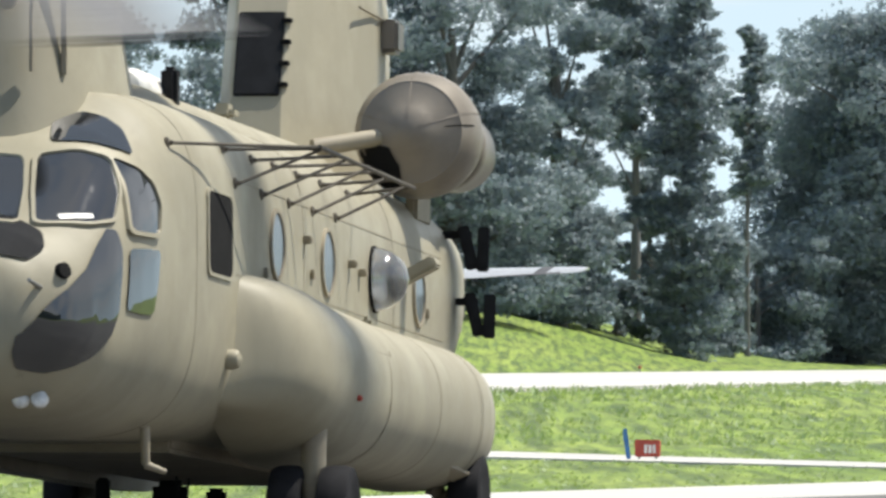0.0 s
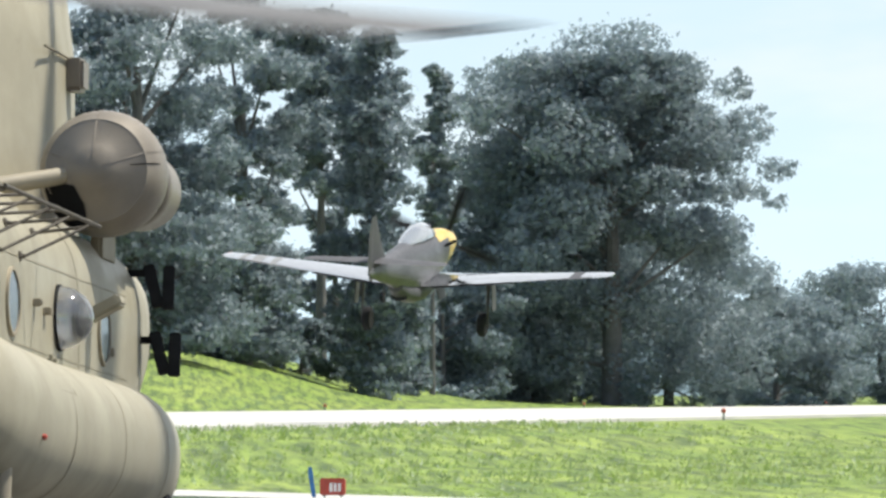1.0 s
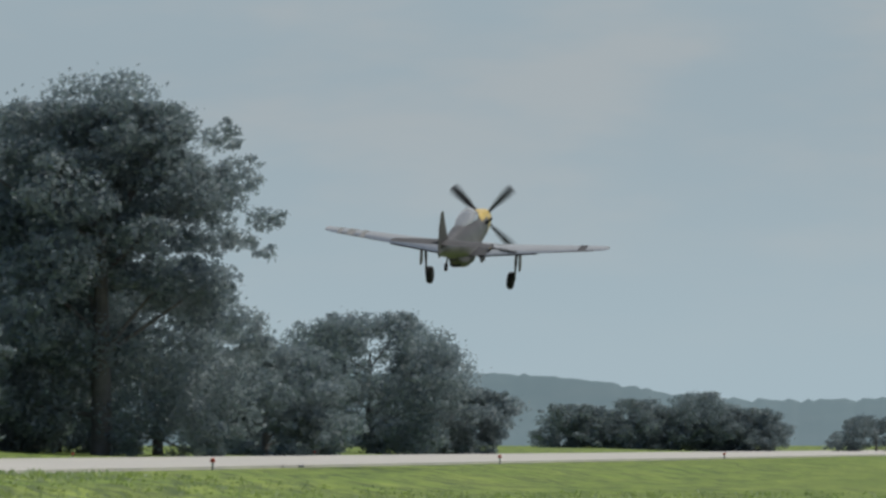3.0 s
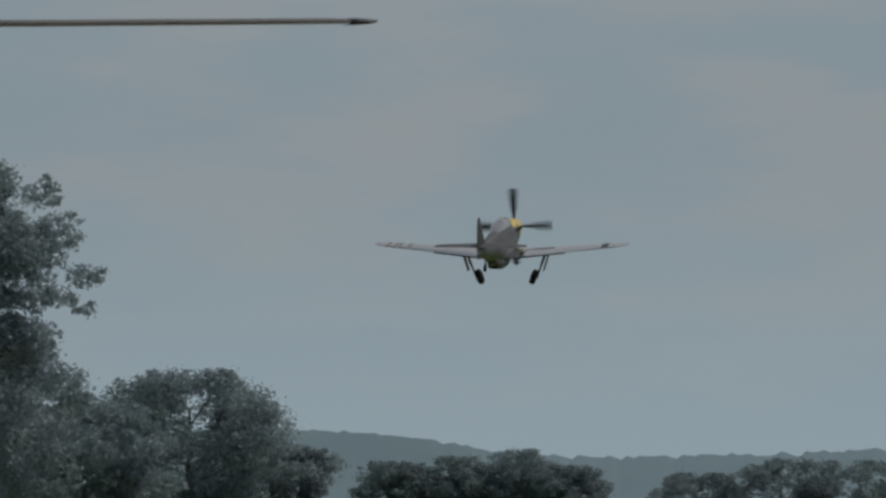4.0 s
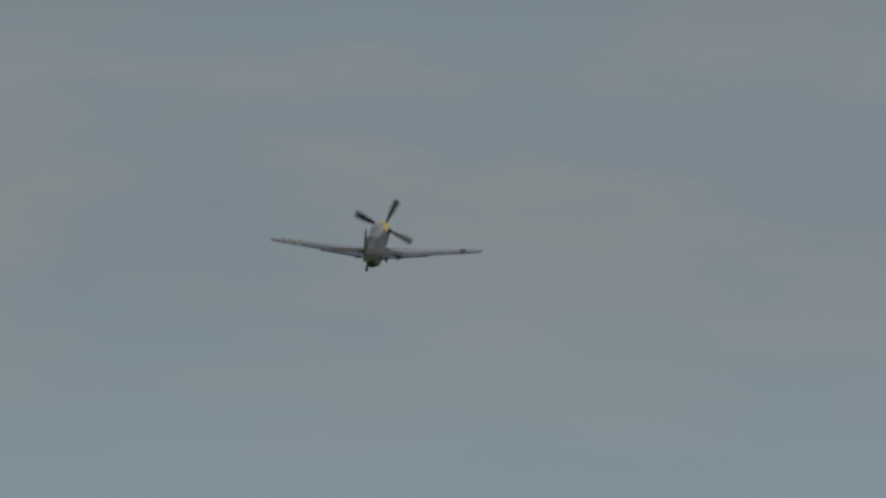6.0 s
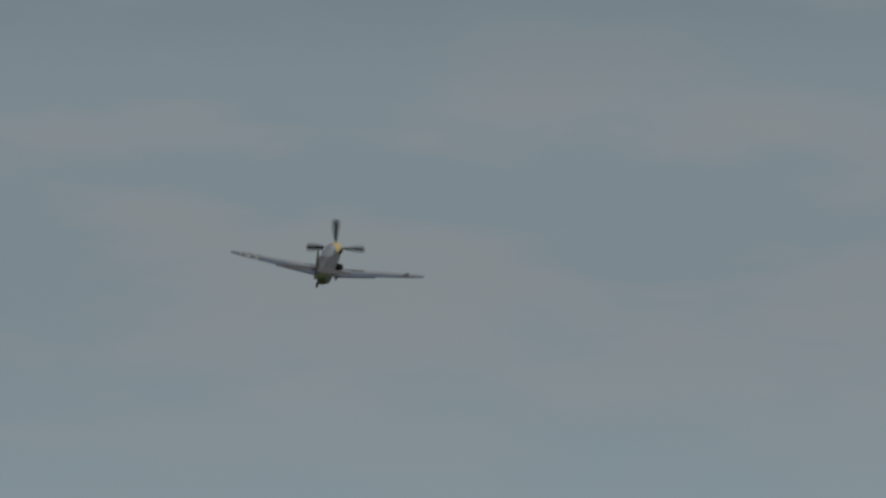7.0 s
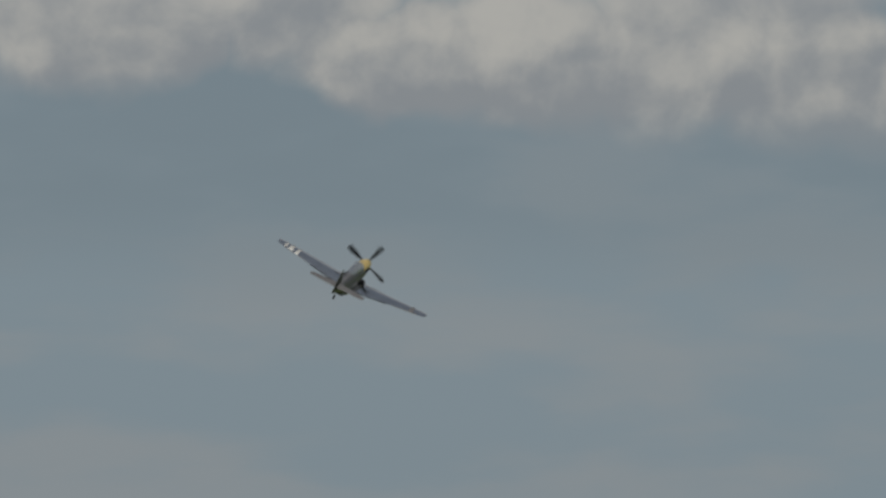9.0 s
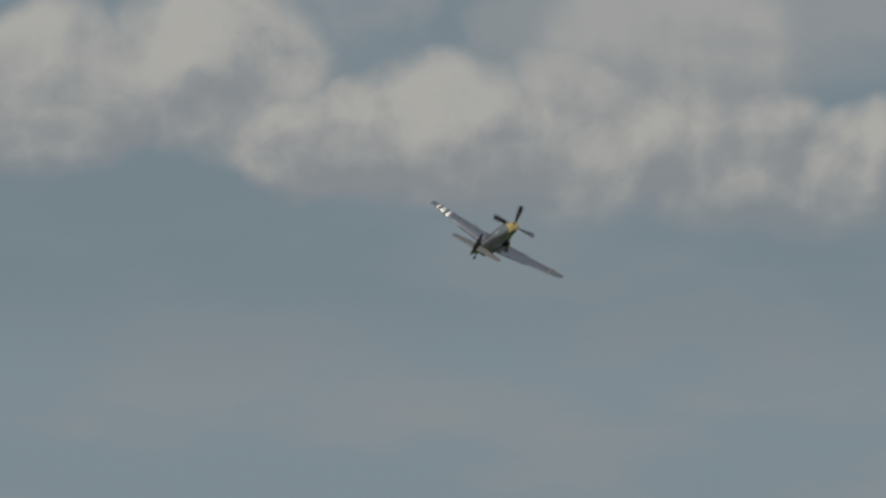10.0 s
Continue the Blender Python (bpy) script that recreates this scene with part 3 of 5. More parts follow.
def make_helicopter():
    heli = empty("transport_helicopter", HELI)
    tagged(heli, "tan tandem-rotor transport helicopter parked with turning rotors", "helicopter")

    # hull
    bm = bmesh.new()
    fine = []
    for a, b in zip(BODY, BODY[1:]):
        steps = 3 if b[0] < 3 else 4
        fine += [a[0] + (b[0] - a[0]) * k / steps for k in range(steps)]
    fine.append(BODY[-1][0])
    loft(bm, [[on_body(s, k * 360 / 56) for k in range(56)] for s in fine])
    hull = part("hull", bm, "tan", heli)

    # hull seams: thin raised straps round the body
    for s in (2.55, 6.6, 10.6):
        bm = bmesh.new()
        loft(bm, [[on_body(s + o, k * 360 / 56, e) for k in range(56)] for o, e in ((-0.014, -0.01), (-0.01, 0.003), (0.01, 0.003), (0.014, -0.01))], cap=False)
        part("seam", bm, "seam", hull)

    for z, s0, s1 in ((2.50, 3.9, 13.0), (1.82, 3.9, 13.0)):
        bm = bmesh.new()
        stations = [s0 + (s1 - s0) * k / 24 for k in range(25)]
        loft(bm, [[on_side(s, z - 0.009, -0.004), on_side(s, z - 0.007, 0.003), on_side(s, z + 0.007, 0.003), on_side(s, z + 0.009, -0.004)] for s in stations])
        part("lap_joint", bm, "seam", hull)

    # windscreen, eyebrow, door and chin windows
    panes = [[(0.48, 119), (0.70, 140), (0.92, 152), (1.10, 146), (1.26, 132), (1.16, 116), (1.05, 104), (0.75, 109)],
             [(0.42, 112), (0.72, 105), (1.02, 100), (1.04, 90), (1.02, 80), (0.72, 75), (0.42, 68), (0.40, 90)]]
    panes.append([(s, 180 - t) for s, t in panes[0][::-1]])
    for out in panes:
        bm = bmesh.new()
        patch(bm, lambda s, t: on_body(s, t, 0.012), out)
        w = part("windscreen", bm, "glass", heli, "large dark reflecting windscreen pane")
        bm = bmesh.new()
        frame_ring(bm, lambda s, t: on_body(s, t, -0.01), lambda s, t: on_body(s, t, 0.03), out, 0.03, 2)
        part("frame", bm, "tan", w)
    for mirror in (False, True):
        out = [(1.2, 106), (1.45, 103), (1.70, 109), (1.73, 118), (1.70, 128), (1.54, 140), (1.42, 131), (1.32, 119)]
        if mirror:
            out = [(s, 180 - t) for s, t in out[::-1]]
        bm = bmesh.new()
        patch(bm, lambda s, t: on_body(s, t, 0.014), out)
        part("eyebrow_window", bm, "glass", heli, "blue-reflecting overhead cockpit window")
    for side in (1, -1):
        def flip(p, side=side):
            return Vector((p.x * side, p.y, p.z))
        out = [(1.06, 1.95), (1.54, 1.95), (1.62, 2.16), (1.58, 2.30), (1.47, 2.40), (1.30, 2.47), (1.18, 2.24)]
        bm = bmesh.new()
        patch(bm, lambda s, z: flip(on_side(s, z, 0.014)), out)
        w = part("door_window", bm, "glass", heli, "slanted cockpit door window")
        bm = bmesh.new()
        frame_ring(bm, lambda s, z: flip(on_side(s, z, -0.01)), lambda s, z: flip(on_side(s, z, 0.03)), out, 0.04, 0.03)
        part("frame", bm, "tan", w)
        bm = bmesh.new()
        patch(bm, lambda s, z: flip(on_side(s, z, 0.014)), [(0.96, 1.40), (1.2, 1.39), (1.44, 1.40), (1.52, 1.6), (1.58, 1.84), (1.3, 1.84), (1.02, 1.82), (0.99, 1.6)])
        part("lower_door_window", bm, "glass", heli, "lower cockpit door window")
        out = [(0.08, 203), (0.15, 182), (0.27, 171), (0.46, 162), (0.68, 153), (0.81, 151), (0.90, 157), (0.91, 166), (0.87, 175), (0.83, 181), (0.72, 190), (0.59, 200), (0.42, 212), (0.27, 223), (0.18, 229), (0.1, 219)]
        bm = bmesh.new()
        patch(bm, lambda s, t: flip(on_body(s, t, 0.02)), out)
        part("chin_window", bm, "glass", heli, "dark chin window under the nose")

    # emergency hatch and portholes on the left side
    out = rounded(2.87, 1.78, 3.70, 2.35, 0.12)
    # a flat dark sheet on the hull paints the window's unlit inside
    bm = bmesh.new()
    patch(bm, lambda s, z: on_side(s, z, 0.012), out)
    hatch = part("gunner_window", bm, "dark", heli, "rectangular side window painted dark as its unlit inside")
    bm = bmesh.new()
    frame_ring(bm, lambda s, z: on_side(s, z, -0.01), lambda s, z: on_side(s, z, 0.016), out, 0.04, 0.025)
    part("frame", bm, "tan", hatch)
    for s in (5.45, 7.57, 9.68, 11.79):
        out = [(s + 0.25 * math.cos(k * math.tau / 28), 2.13 + 0.235 * math.sin(k * math.tau / 28)) for k in range(28)]
        bm = bmesh.new()
        patch(bm, lambda a, z: on_side(a, z, 0.012), out)
        pane = part("porthole", bm, "port_glass", heli, "round porthole window")
        bm = bmesh.new()
        frame_ring(bm, lambda a, z: on_side(a, z, -0.01), lambda a, z: on_side(a, z, 0.022), out, 0.028, 0.028)
        part("rim", bm, "dark" if s == 9.68 else "tan_dark", pane)
        if s == 9.68:
            bm = bmesh.new()
            lathe(bm, [(0.25 * math.cos(k * math.pi / 18), 0.27 * math.sin(k * math.pi / 18)) for k in range(9)] + [(0.01, 0.27)],
                  Matrix.Translation(on_side(s, 2.13)) @ pose(0, 0, 0, 0, -90, 0), 24)
            part("bubble", bm, "bubble", pane, "bulged clear bubble window")
    # small fittings beside the portholes
    for s, z in ((6.6, 2.24), (8.55, 2.18), (9.0, 2.14)):
        bm = bmesh.new()
        box(bm, (-0.075, -0.05, -0.028), (0.0, 0.05, 0.028), 0.012, Matrix.Translation(on_side(s, z, -0.01)))
        part("step_light", bm, "tan_dark", heli)
    for s, z in ((6.9, 2.0), (5.0, 1.9), (12.2, 2.0)):
        bm = bmesh.new()
        box(bm, (-0.03, -0.05, -0.04), (0.0, 0.05, 0.04), 0.01, Matrix.Translation(on_side(s, z, 0.0)))
        part("latch", bm, "tan_dark", heli)
    bm = bmesh.new()
    box(bm, (-0.30, -0.13, -0.05), (0.02, 0.13, 0.05), 0.02, Matrix.Translation(on_side(11.1, 2.22)) @ pose(0, 0, 0, 0, 28, 0))
    part("missile_sensor", bm, "tan", heli, "tan sensor arm beside the bubble window")

    # sponsons
    for side in (-1, 1):
        rings = []
        for s, k in ((3.72, -0.15), (3.80, 0.05), (3.9, 0.14), (4.0, 0.36), (4.08, 0.54), (4.18, 0.70), (4.34, 0.83), (4.6, 0.93), (5.0, 0.98), (5.8, 1.0), (8.0, 1.0), (10.6, 1.0), (11.9, 0.98), (12.5, 0.90), (12.9, 0.74), (13.15, 0.48), (13.25, 0.2), (13.3, 0.03)):
            w, mid, tall = 0.73 * k, 1.14 + (0.07 * (1 - ease(4.2, 7.0, s)) if s < 8 else 0.08 * (1 - k)), 0.61 * (0.93 + 0.07 * k if s < 8 else 0.35 + 0.65 * k) + 0.05 * (1 - ease(4.2, 7.0, s))
            ring = []
            for i in range(24):
                a = -math.pi / 2 + math.pi * i / 23
                under = 1.0 if a > 0 or s > 5.4 else 0.5 + 0.5 * ease(3.7, 5.4, s)
                ring.append((side * (1.0 + (0.12 + w) * max(math.cos(a), 0) ** 0.7), MID - s, mid + under * tall * math.copysign(abs(math.sin(a)) ** 0.85, math.sin(a))))
            rings.append(ring)
        bm = bmesh.new()
        loft(bm, rings)
        pod = part("sponson", bm, "tan", heli, "long rounded fuel sponson along the hull")
        if side < 0:
            for s in (7.0, 9.3, 11.4):
                seam = []
                for o, e in ((-0.014, 0.0), (-0.01, 0.003), (0.01, 0.003), (0.014, 0.0)):
                    seam.append([(side * (1.0 + (0.852 + e) * max(math.cos(-math.pi / 2 + math.pi * i / 23), 0) ** 0.7), MID - s - o,
                                  1.14 + (0.61 + e) * math.copysign(abs(math.sin(-math.pi / 2 + math.pi * i / 23)) ** 0.85, math.sin(-math.pi / 2 + math.pi * i / 23))) for i in range(24)])
                bm = bmesh.new()
                rows = [[bm.verts.new(p) for p in r] for r in seam]
                for a, b in zip(rows, rows[1:]):
                    for i in range(23):
                        bm.faces.new((a[i], a[i + 1], b[i + 1], b[i]))
                part("seam", bm, "seam", pod)
            bm = bmesh.new()
            lathe(bm, [(0.022, 0.0), (0.022, 0.025), (0.01, 0.035)], Matrix.Translation((-1.835, MID - 5.6, 1.02)) @ pose(0, 0, 0, 0, -90, 0), 12)
            part("position_light", bm, "red", pod, "small red light")
            # access panel set into the sponson's shoulder
            def shoulder(s, a, e):
                a = radians(a)
                return Vector((-(1.0 + (0.852 + e) * math.cos(a) ** 0.7), MID - s, 1.14 + (0.61 + e) * math.sin(a) ** 0.85))
            edge = [(5.6, 22), (5.6, 34), (5.6, 46), (5.6, 58), (6.4, 58), (7.2, 58), (7.2, 46), (7.2, 34), (7.2, 22), (6.4, 22)]
            bm = bmesh.new()
            rings = [[shoulder(6.4 + (s - 6.4) * g, 40 + (a - 40) * g, e) for s, a in edge] for g, e in ((1.0, -0.003), (1.0, 0.006), (0.965, 0.006), (0.965, -0.003))]
            loft(bm, rings, cap=False)
            part("panel_edge", bm, "seam", pod)
            for s in (6.0, 9.0):
                bm = bmesh.new()
                box(bm, (-0.09, -0.1, 0.0), (0.0, 0.1, 0.14), 0.03, Matrix.Translation((-1.27, MID - s, 1.66)))
                part("filler_cap", bm, "tan", pod)
            bm = bmesh.new()
            box(bm, (-0.10, -2.4, -0.015), (0.06, 0.0, 0.015), 0.008, Matrix.Translation((-1.58, MID - 9.6, 0.73)) @ pose(0, 0, 0, 2.5, 24, 0))
            part("strake", bm, "tan_dark", pod, "thin angled plate under the sponson")
    # knob ahead of the sponson
    bm = bmesh.new()
    lathe(bm, [(0.07, 0.0), (0.075, 0.05), (0.06, 0.09), (0.02, 0.11)], Matrix.Translation(on_side(3.72, 1.21, -0.01)) @ pose(0, 0, 0, 0, -90, 0), 16)
    part("fuel_probe_cap", bm, "tan", heli)

    # forward pylon
    def pylon(rows, name, label):
        rings = []
        for z, s0, s1, w in rows:
            ring = []
            for k in range(32):
                a = k * math.tau / 32
                c, e = math.cos(a), math.sin(a)
                ring.append((math.copysign(abs(e) ** 0.75, e) * w, MID - (s0 + s1) / 2 + math.copysign(abs(c) ** 0.8, c) * (s1 - s0) / 2, z))
            rings.append(ring)
        bm = bmesh.new()
        loft(bm, rings)
        return part(name, bm, "tan", heli, label)

    front = pylon([(2.5, 1.2, 4.3, 0.72), (2.95, 1.3, 4.2, 0.64), (3.4, 1.4, 4.0, 0.58), (4.0, 1.55, 3.7, 0.52), (4.3, 1.8, 3.4, 0.4)], "forward_pylon", "tan forward rotor pylon above the cockpit")
    bm = bmesh.new()
    box(bm, (-0.012, -0.015, 0), (0.012, 0.015, 1.0), 0.004, Matrix.Translation((-0.30, MID - 1.34, 3.05)))
    part("seam", bm, "tan_dark", front)
    bm = bmesh.new()
    box(bm, (-0.02, -0.02, 0), (0.02, 0.02, 0.95), 0.006, Matrix.Translation((-0.47, MID - 1.62, 3.05)))
    part("seam", bm, "tan_dark", front)
    bm = bmesh.new()
    lathe(bm, [(0.07, 0), (0.07, 0.04), (0.03, 0.05)], Matrix.Translation((-0.12, MID - 1.40, 3.55)) @ pose(0, 0, 0, -90, 0, 0), 16)
    part("cap", bm, "tan_dark", front)
    bm = bmesh.new()
    lathe(bm, [(0.05, -0.55), (0.14, -0.5), (0.18, -0.2), (0.18, 0.5), (0.14, 0.75), (0.03, 0.85)], Matrix.Translation((-0.40, MID - 4.4, 3.14)) @ pose(0, 0, 0, 90, 0, 0), 20)
    part("roof_fairing", bm, "white", heli, "pale rounded fairing on the roof")
    bm = bmesh.new()
    box(bm, (-0.06, -0.08, 0), (0.06, 0.08, 0.3), 0.03, Matrix.Translation((-0.62, MID - 4.6, 3.06)))
    part("beacon", bm, "black", heli, "small black roof beacon")
    bm = bmesh.new()
    box(bm, (-0.1, -0.14, 0), (0.1, 0.14, 0.14), 0.05, Matrix.Translation((-0.25, MID - 8.6, 3.28)))
    part("roof_antenna", bm, "tan", heli)
    # tunnel fairing along the spine
    bm = bmesh.new()
    rings = []
    for s in (3.4, 3.9, 10.8, 11.4):
        k = 0.2 if s in (3.4, 11.4) else (0.75 if s == 3.9 else 1.0)
        rings.append([(0.72 * math.cos(a), MID - s, 2.98 + 0.36 * k * math.sin(a) ** 0.9) for a in (math.pi * i / 14 for i in range(15))])
    loft(bm, rings)
    part("spine_fairing", bm, "tan", heli)

    # aft pylon
    rings = []
    for z, s0, s1, front_w, w in ((2.6, 10.9, 15.4, 0.45, 0.85), (3.1, 11.1, 15.5, 0.27, 0.66), (3.6, 11.25, 15.6, 0.245, 0.6), (4.6, 11.6, 15.6, 0.235, 0.57), (5.2, 12.2, 15.3, 0.2, 0.5), (5.42, 13.0, 14.8, 0.15, 0.36)):
        half_ring = [(front_w * 0.85, 0.0), (front_w, 0.015), (front_w * 1.12, 0.06), (w * 0.72, 0.17), (w * 0.92, 0.3), (w, 0.45), (w, 0.62), (w * 0.85, 0.8), (w * 0.5, 0.94), (w * 0.12, 1.0)]
        rings.append([(-x, MID - (s0 + (s1 - s0) * k), z) for x, k in half_ring] + [(x, MID - (s0 + (s1 - s0) * k), z) for x, k in half_ring[::-1]])
    bm = bmesh.new()
    loft(bm, rings)
    aft = part("aft_pylon", bm, "tan", heli, "tall tan aft rotor pylon")
    bm = bmesh.new()
    box(bm, (-0.19, -0.03, 0.0), (0.19, 0.04, 0.74), 0.012, Matrix.Translation((0.0, MID - 11.30, 3.70)) @ pose(0, 0, 0, 19.3))
    grille = part("cooling_grille", bm, "black", aft, "black cooling intake screen")
    for k in range(4):
        bm = bmesh.new()
        box(bm, (-0.05, -0.03, -0.018), (0.03, 0.05, 0.018), 0.006, Matrix.Translation((-0.2, MID - 11.33 - 0.062 * k, 3.80 + 0.178 * k)))
        part("hinge", bm, "dark", grille)
    for z in (3.35, 4.55):
        bm = bmesh.new()
        box(bm, (-0.012, -0.7, -0.008), (0.012, 0.7, 0.008), 0.003, Matrix.Translation((-0.595, MID - 13.4, z)))
        part("seam", bm, "tan_dark", aft)
    bm = bmesh.new()
    box(bm, (-0.12, -0.16, -0.14), (0.05, 0.16, 0.14), 0.03, Matrix.Translation((-0.6, MID - 14.0, 4.42)))
    part("vent_scoop", bm, "inlet", aft, "brown vent scoop on the pylon's side")

    # engines
    for side in (-1, 1):
        m = Matrix.Translation((side * 1.24, MID - 11.55, 3.42)) @ pose(0, 0, 0, 90, 0, 0)
        bm = bmesh.new()
        lathe(bm, [(0.02, -0.33), (0.10, -0.32), (0.20, -0.26), (0.40, -0.12), (0.415, -0.12), (0.425, -0.09), (0.465, -0.02), (0.50, 0.10), (0.515, 0.26), (0.50, 0.44), (0.46, 0.56), (0.40, 0.62)], m, 40)
        e = part("engine_inlet", bm, "inlet", heli, "large domed bronze engine inlet screen")
        for k in range(3):
            a = radians(20 + k * 70)
            bm = bmesh.new()
            pts = [(0.10, -0.325), (0.20, -0.265), (0.40, -0.125), (0.43, -0.09), (0.468, -0.02), (0.503, 0.10), (0.518, 0.26)]
            ring = []
            for r, h in pts:
                c = m @ Vector((r * math.cos(a), r * math.sin(a), h))
                side_way = (m.to_3x3() @ Vector((-math.sin(a), math.cos(a), 0))) * 0.008
                up = (m.to_3x3() @ Vector((math.cos(a), math.sin(a), 0))) * 0.002
                ring.append([c - side_way - up, c - side_way + up, c + side_way + up, c + side_way - up])
            loft(bm, ring)
            part("rib", bm, "inlet", e)
        bm = bmesh.new()
        lathe(bm, [(0.40, 0.55), (0.32, 0.7), (0.32, 1.2), (0.34, 1.25), (0.34, 1.5), (0.33, 1.55), (0.33, 2.2), (0.30, 2.4), (0.22, 2.4)], m, 32)
        part("nacelle", bm, "inlet", heli, "cylindrical engine nacelle")
        bm = bmesh.new()
        lathe(bm, [(0.345, 1.02), (0.36, 1.04), (0.36, 1.27), (0.345, 1.29)], m @ Matrix.Translation((0, 0, 0.35)), 32, cap=False)
        part("clamp_band", bm, "inlet", heli)
        # gearbox shaft fairing from the pylon to the inlet
        bm = bmesh.new()
        tube(bm, (side * 0.50, MID - 11.1, 3.27), (side * 1.02, MID - 11.38, 3.38), 0.075, 0.07, 14)
        part("drive_shaft", bm, "tan_dark", heli, "tan drive shaft cover to the engine")
        bm = bmesh.new()
        box(bm, (-0.05, -0.4, 0), (0.05, 0.3, 0.36), 0.03, Matrix.Translation((side * 1.1, MID - 12.6, 2.75)))
        part("engine_mount", bm, "tan_dark", heli)
        # dark patch that paints a hollow's shade under the inlet, towards the hull
        prof = [(0.02, -0.33), (0.10, -0.32), (0.20, -0.26), (0.40, -0.12), (0.415, -0.12), (0.425, -0.09), (0.465, -0.02), (0.50, 0.10), (0.515, 0.26)]

        def on_dome(r, a, m=m, side=side, prof=prof):
            h = float(np.interp(r, [p[0] for p in prof], [p[1] for p in prof])) - 0.012
            return m @ Vector((-side * r * math.cos(radians(a)), r * math.sin(radians(a)), h))

        bm = bmesh.new()
        patch(bm, on_dome, [(0.20, -42), (0.28, -22), (0.38, -16), (0.455, -18), (0.49, -36), (0.50, -56), (0.48, -76), (0.40, -80), (0.28, -74)])
        part("intake", bm, "dark", e, "intake hollow painted as a dark patch on the dome")
        for a0, a1, r in ((168, 176, 0.40), (166, 174, 0.33)):
            bm = bmesh.new()
            patch(bm, on_dome, [(r - 0.04, 171.6), (r + 0.09, 172), (r + 0.09, 173.5), (r - 0.04, 173.2)])
            part("vent_slit", bm, "dark", e)

    # tubular antenna on the left shoulder
    mast = empty("hf_antenna", Matrix())
    mast.parent = heli
    def on_rail(s):
        return Vector((-1.74, MID - s, 2.765))

    feet = [(2.1, 2.62, 4.5), (3.75, 2.70, 4.6), (4.8, 2.70, 5.3), (5.7, 2.72, 6.1), (6.65, 2.72, 6.9), (7.7, 2.73, 7.7), (8.9, 2.74, 8.5)]
    feet += [(3.9, 2.47, 4.6), (4.9, 2.46, 5.6), (6.0, 2.47, 6.5), (7.0, 2.48, 7.4), (8.0, 2.50, 8.3)]
    for s, z, r in feet:
        foot = on_side(s, z, -0.01)
        bm = bmesh.new()
        tube(bm, foot + Vector((-0.05, 0, 0)), on_rail(r), 0.0125, 0.0125, 8)
        tube(bm, foot, foot + Vector((-0.055, 0, 0)), 0.02, 0.016, 8)
        part("strut", bm, "bar", mast)
        bm = bmesh.new()
        lathe(bm, [(0.04, -0.01), (0.04, 0.012), (0.02, 0.024)], Matrix.Translation(on_side(s, z)) @ pose(0, 0, 0, 0, -90, 0), 10)
        part("foot", bm, "bar", mast)
    bm = bmesh.new()
    tube(bm, on_rail(4.45), on_rail(8.6), 0.018, 0.018, 8)
    part("rail", bm, "bar", mast)

    # flare dispensers near the tail
    for s, z, x in ((13.6, 2.62, -1.30), (13.7, 2.07, -1.34)):
        for o in (0.0, 0.17):
            bm = bmesh.new()
            box(bm, (-0.10, -0.11, -0.18), (0.0, 0.11, 0.18), 0.012, Matrix.Translation((x - o * 0.75, MID - s - 0.1, z)) @ pose(0, 0, 0, 0, 14 - o * 90, 8))
            part("flare_dispenser", bm, "black", heli, "black boxy flare dispenser")
        bm = bmesh.new()
        box(bm, (-0.08, -0.03, -0.03), (0.2, 0.03, 0.03), 0.006, Matrix.Translation((x, MID - s - 0.1, z + 0.12)))
        part("bracket", bm, "black", heli)

    # nose fittings
    bm = bmesh.new()
    tube(bm, on_body(0.34, 157, -0.03), on_body(0.34, 157, 0.0) + Vector((-0.02, 0.03, 0.0)), 0.06, 0.055, 14)
    part("sensor_eye", bm, "dark", heli, "dark round sensor on the nose")
    bm = bmesh.new()
    tube(bm, on_body(0.2, 165, -0.02), on_body(0.2, 165, 0.0) + Vector((0.05, 0.22, 0.03)), 0.02, 0.012, 10)
    part("pitot_tube", bm, "grey", heli)
    for o in (0.0, 0.13):
        bm = bmesh.new()
        lathe(bm, [(0.06, 0), (0.055, 0.04), (0.03, 0.06)], Matrix.Translation((-0.44 - o, MID - 0.50, 0.78)) @ pose(0, 0, 0, -75, 0, 0), 14)
        part("landing_lamp", bm, "lamp", heli, "clear landing lamp under the nose")
    bm = bmesh.new()
    tube(bm, (-0.9, MID - 2.4, 0.68), (-0.9, MID - 2.45, 0.42), 0.035, 0.03, 10)
    tube(bm, (-0.9, MID - 2.45, 0.42), (-1.03, MID - 2.5, 0.37), 0.03, 0.02, 10)
    part("blade_antenna", bm, "tan_dark", heli, "bent grey antenna under the belly")
    bm = bmesh.new()
    box(bm, (-0.7, -3.6, -0.04), (0.7, 3.6, 0.08), 0.03, Matrix.Translation((0, MID - 8.0, 0.62)))
    part("belly_keel", bm, "tan_dark", heli, "shadowed belly keel with cargo hooks")
    bm = bmesh.new()
    box(bm, (-0.13, -0.1, -0.36), (0.13, 0.1, 0.0), 0.05, Matrix.Translation((0.0, MID - 7.9, 0.5)))
    part("cargo_hook", bm, "black", heli, "black cargo hook under the belly")
    bm = bmesh.new()
    box(bm, (-0.075, -0.08, -0.34), (0.075, 0.08, 0.0), 0.03, Matrix.Translation((0.0, MID - 9.75, 0.5)))
    part("cargo_hook", bm, "black", heli, "black cargo hook under the belly")
    bm = bmesh.new()
    box(bm, (-0.05, -0.06, -0.3), (0.05, 0.06, 0.0), 0.02, Matrix.Translation((0.42, MID - 7.4, 0.5)))
    part("cargo_hook", bm, "black", heli, "black cargo hook under the belly")
    bm = bmesh.new()
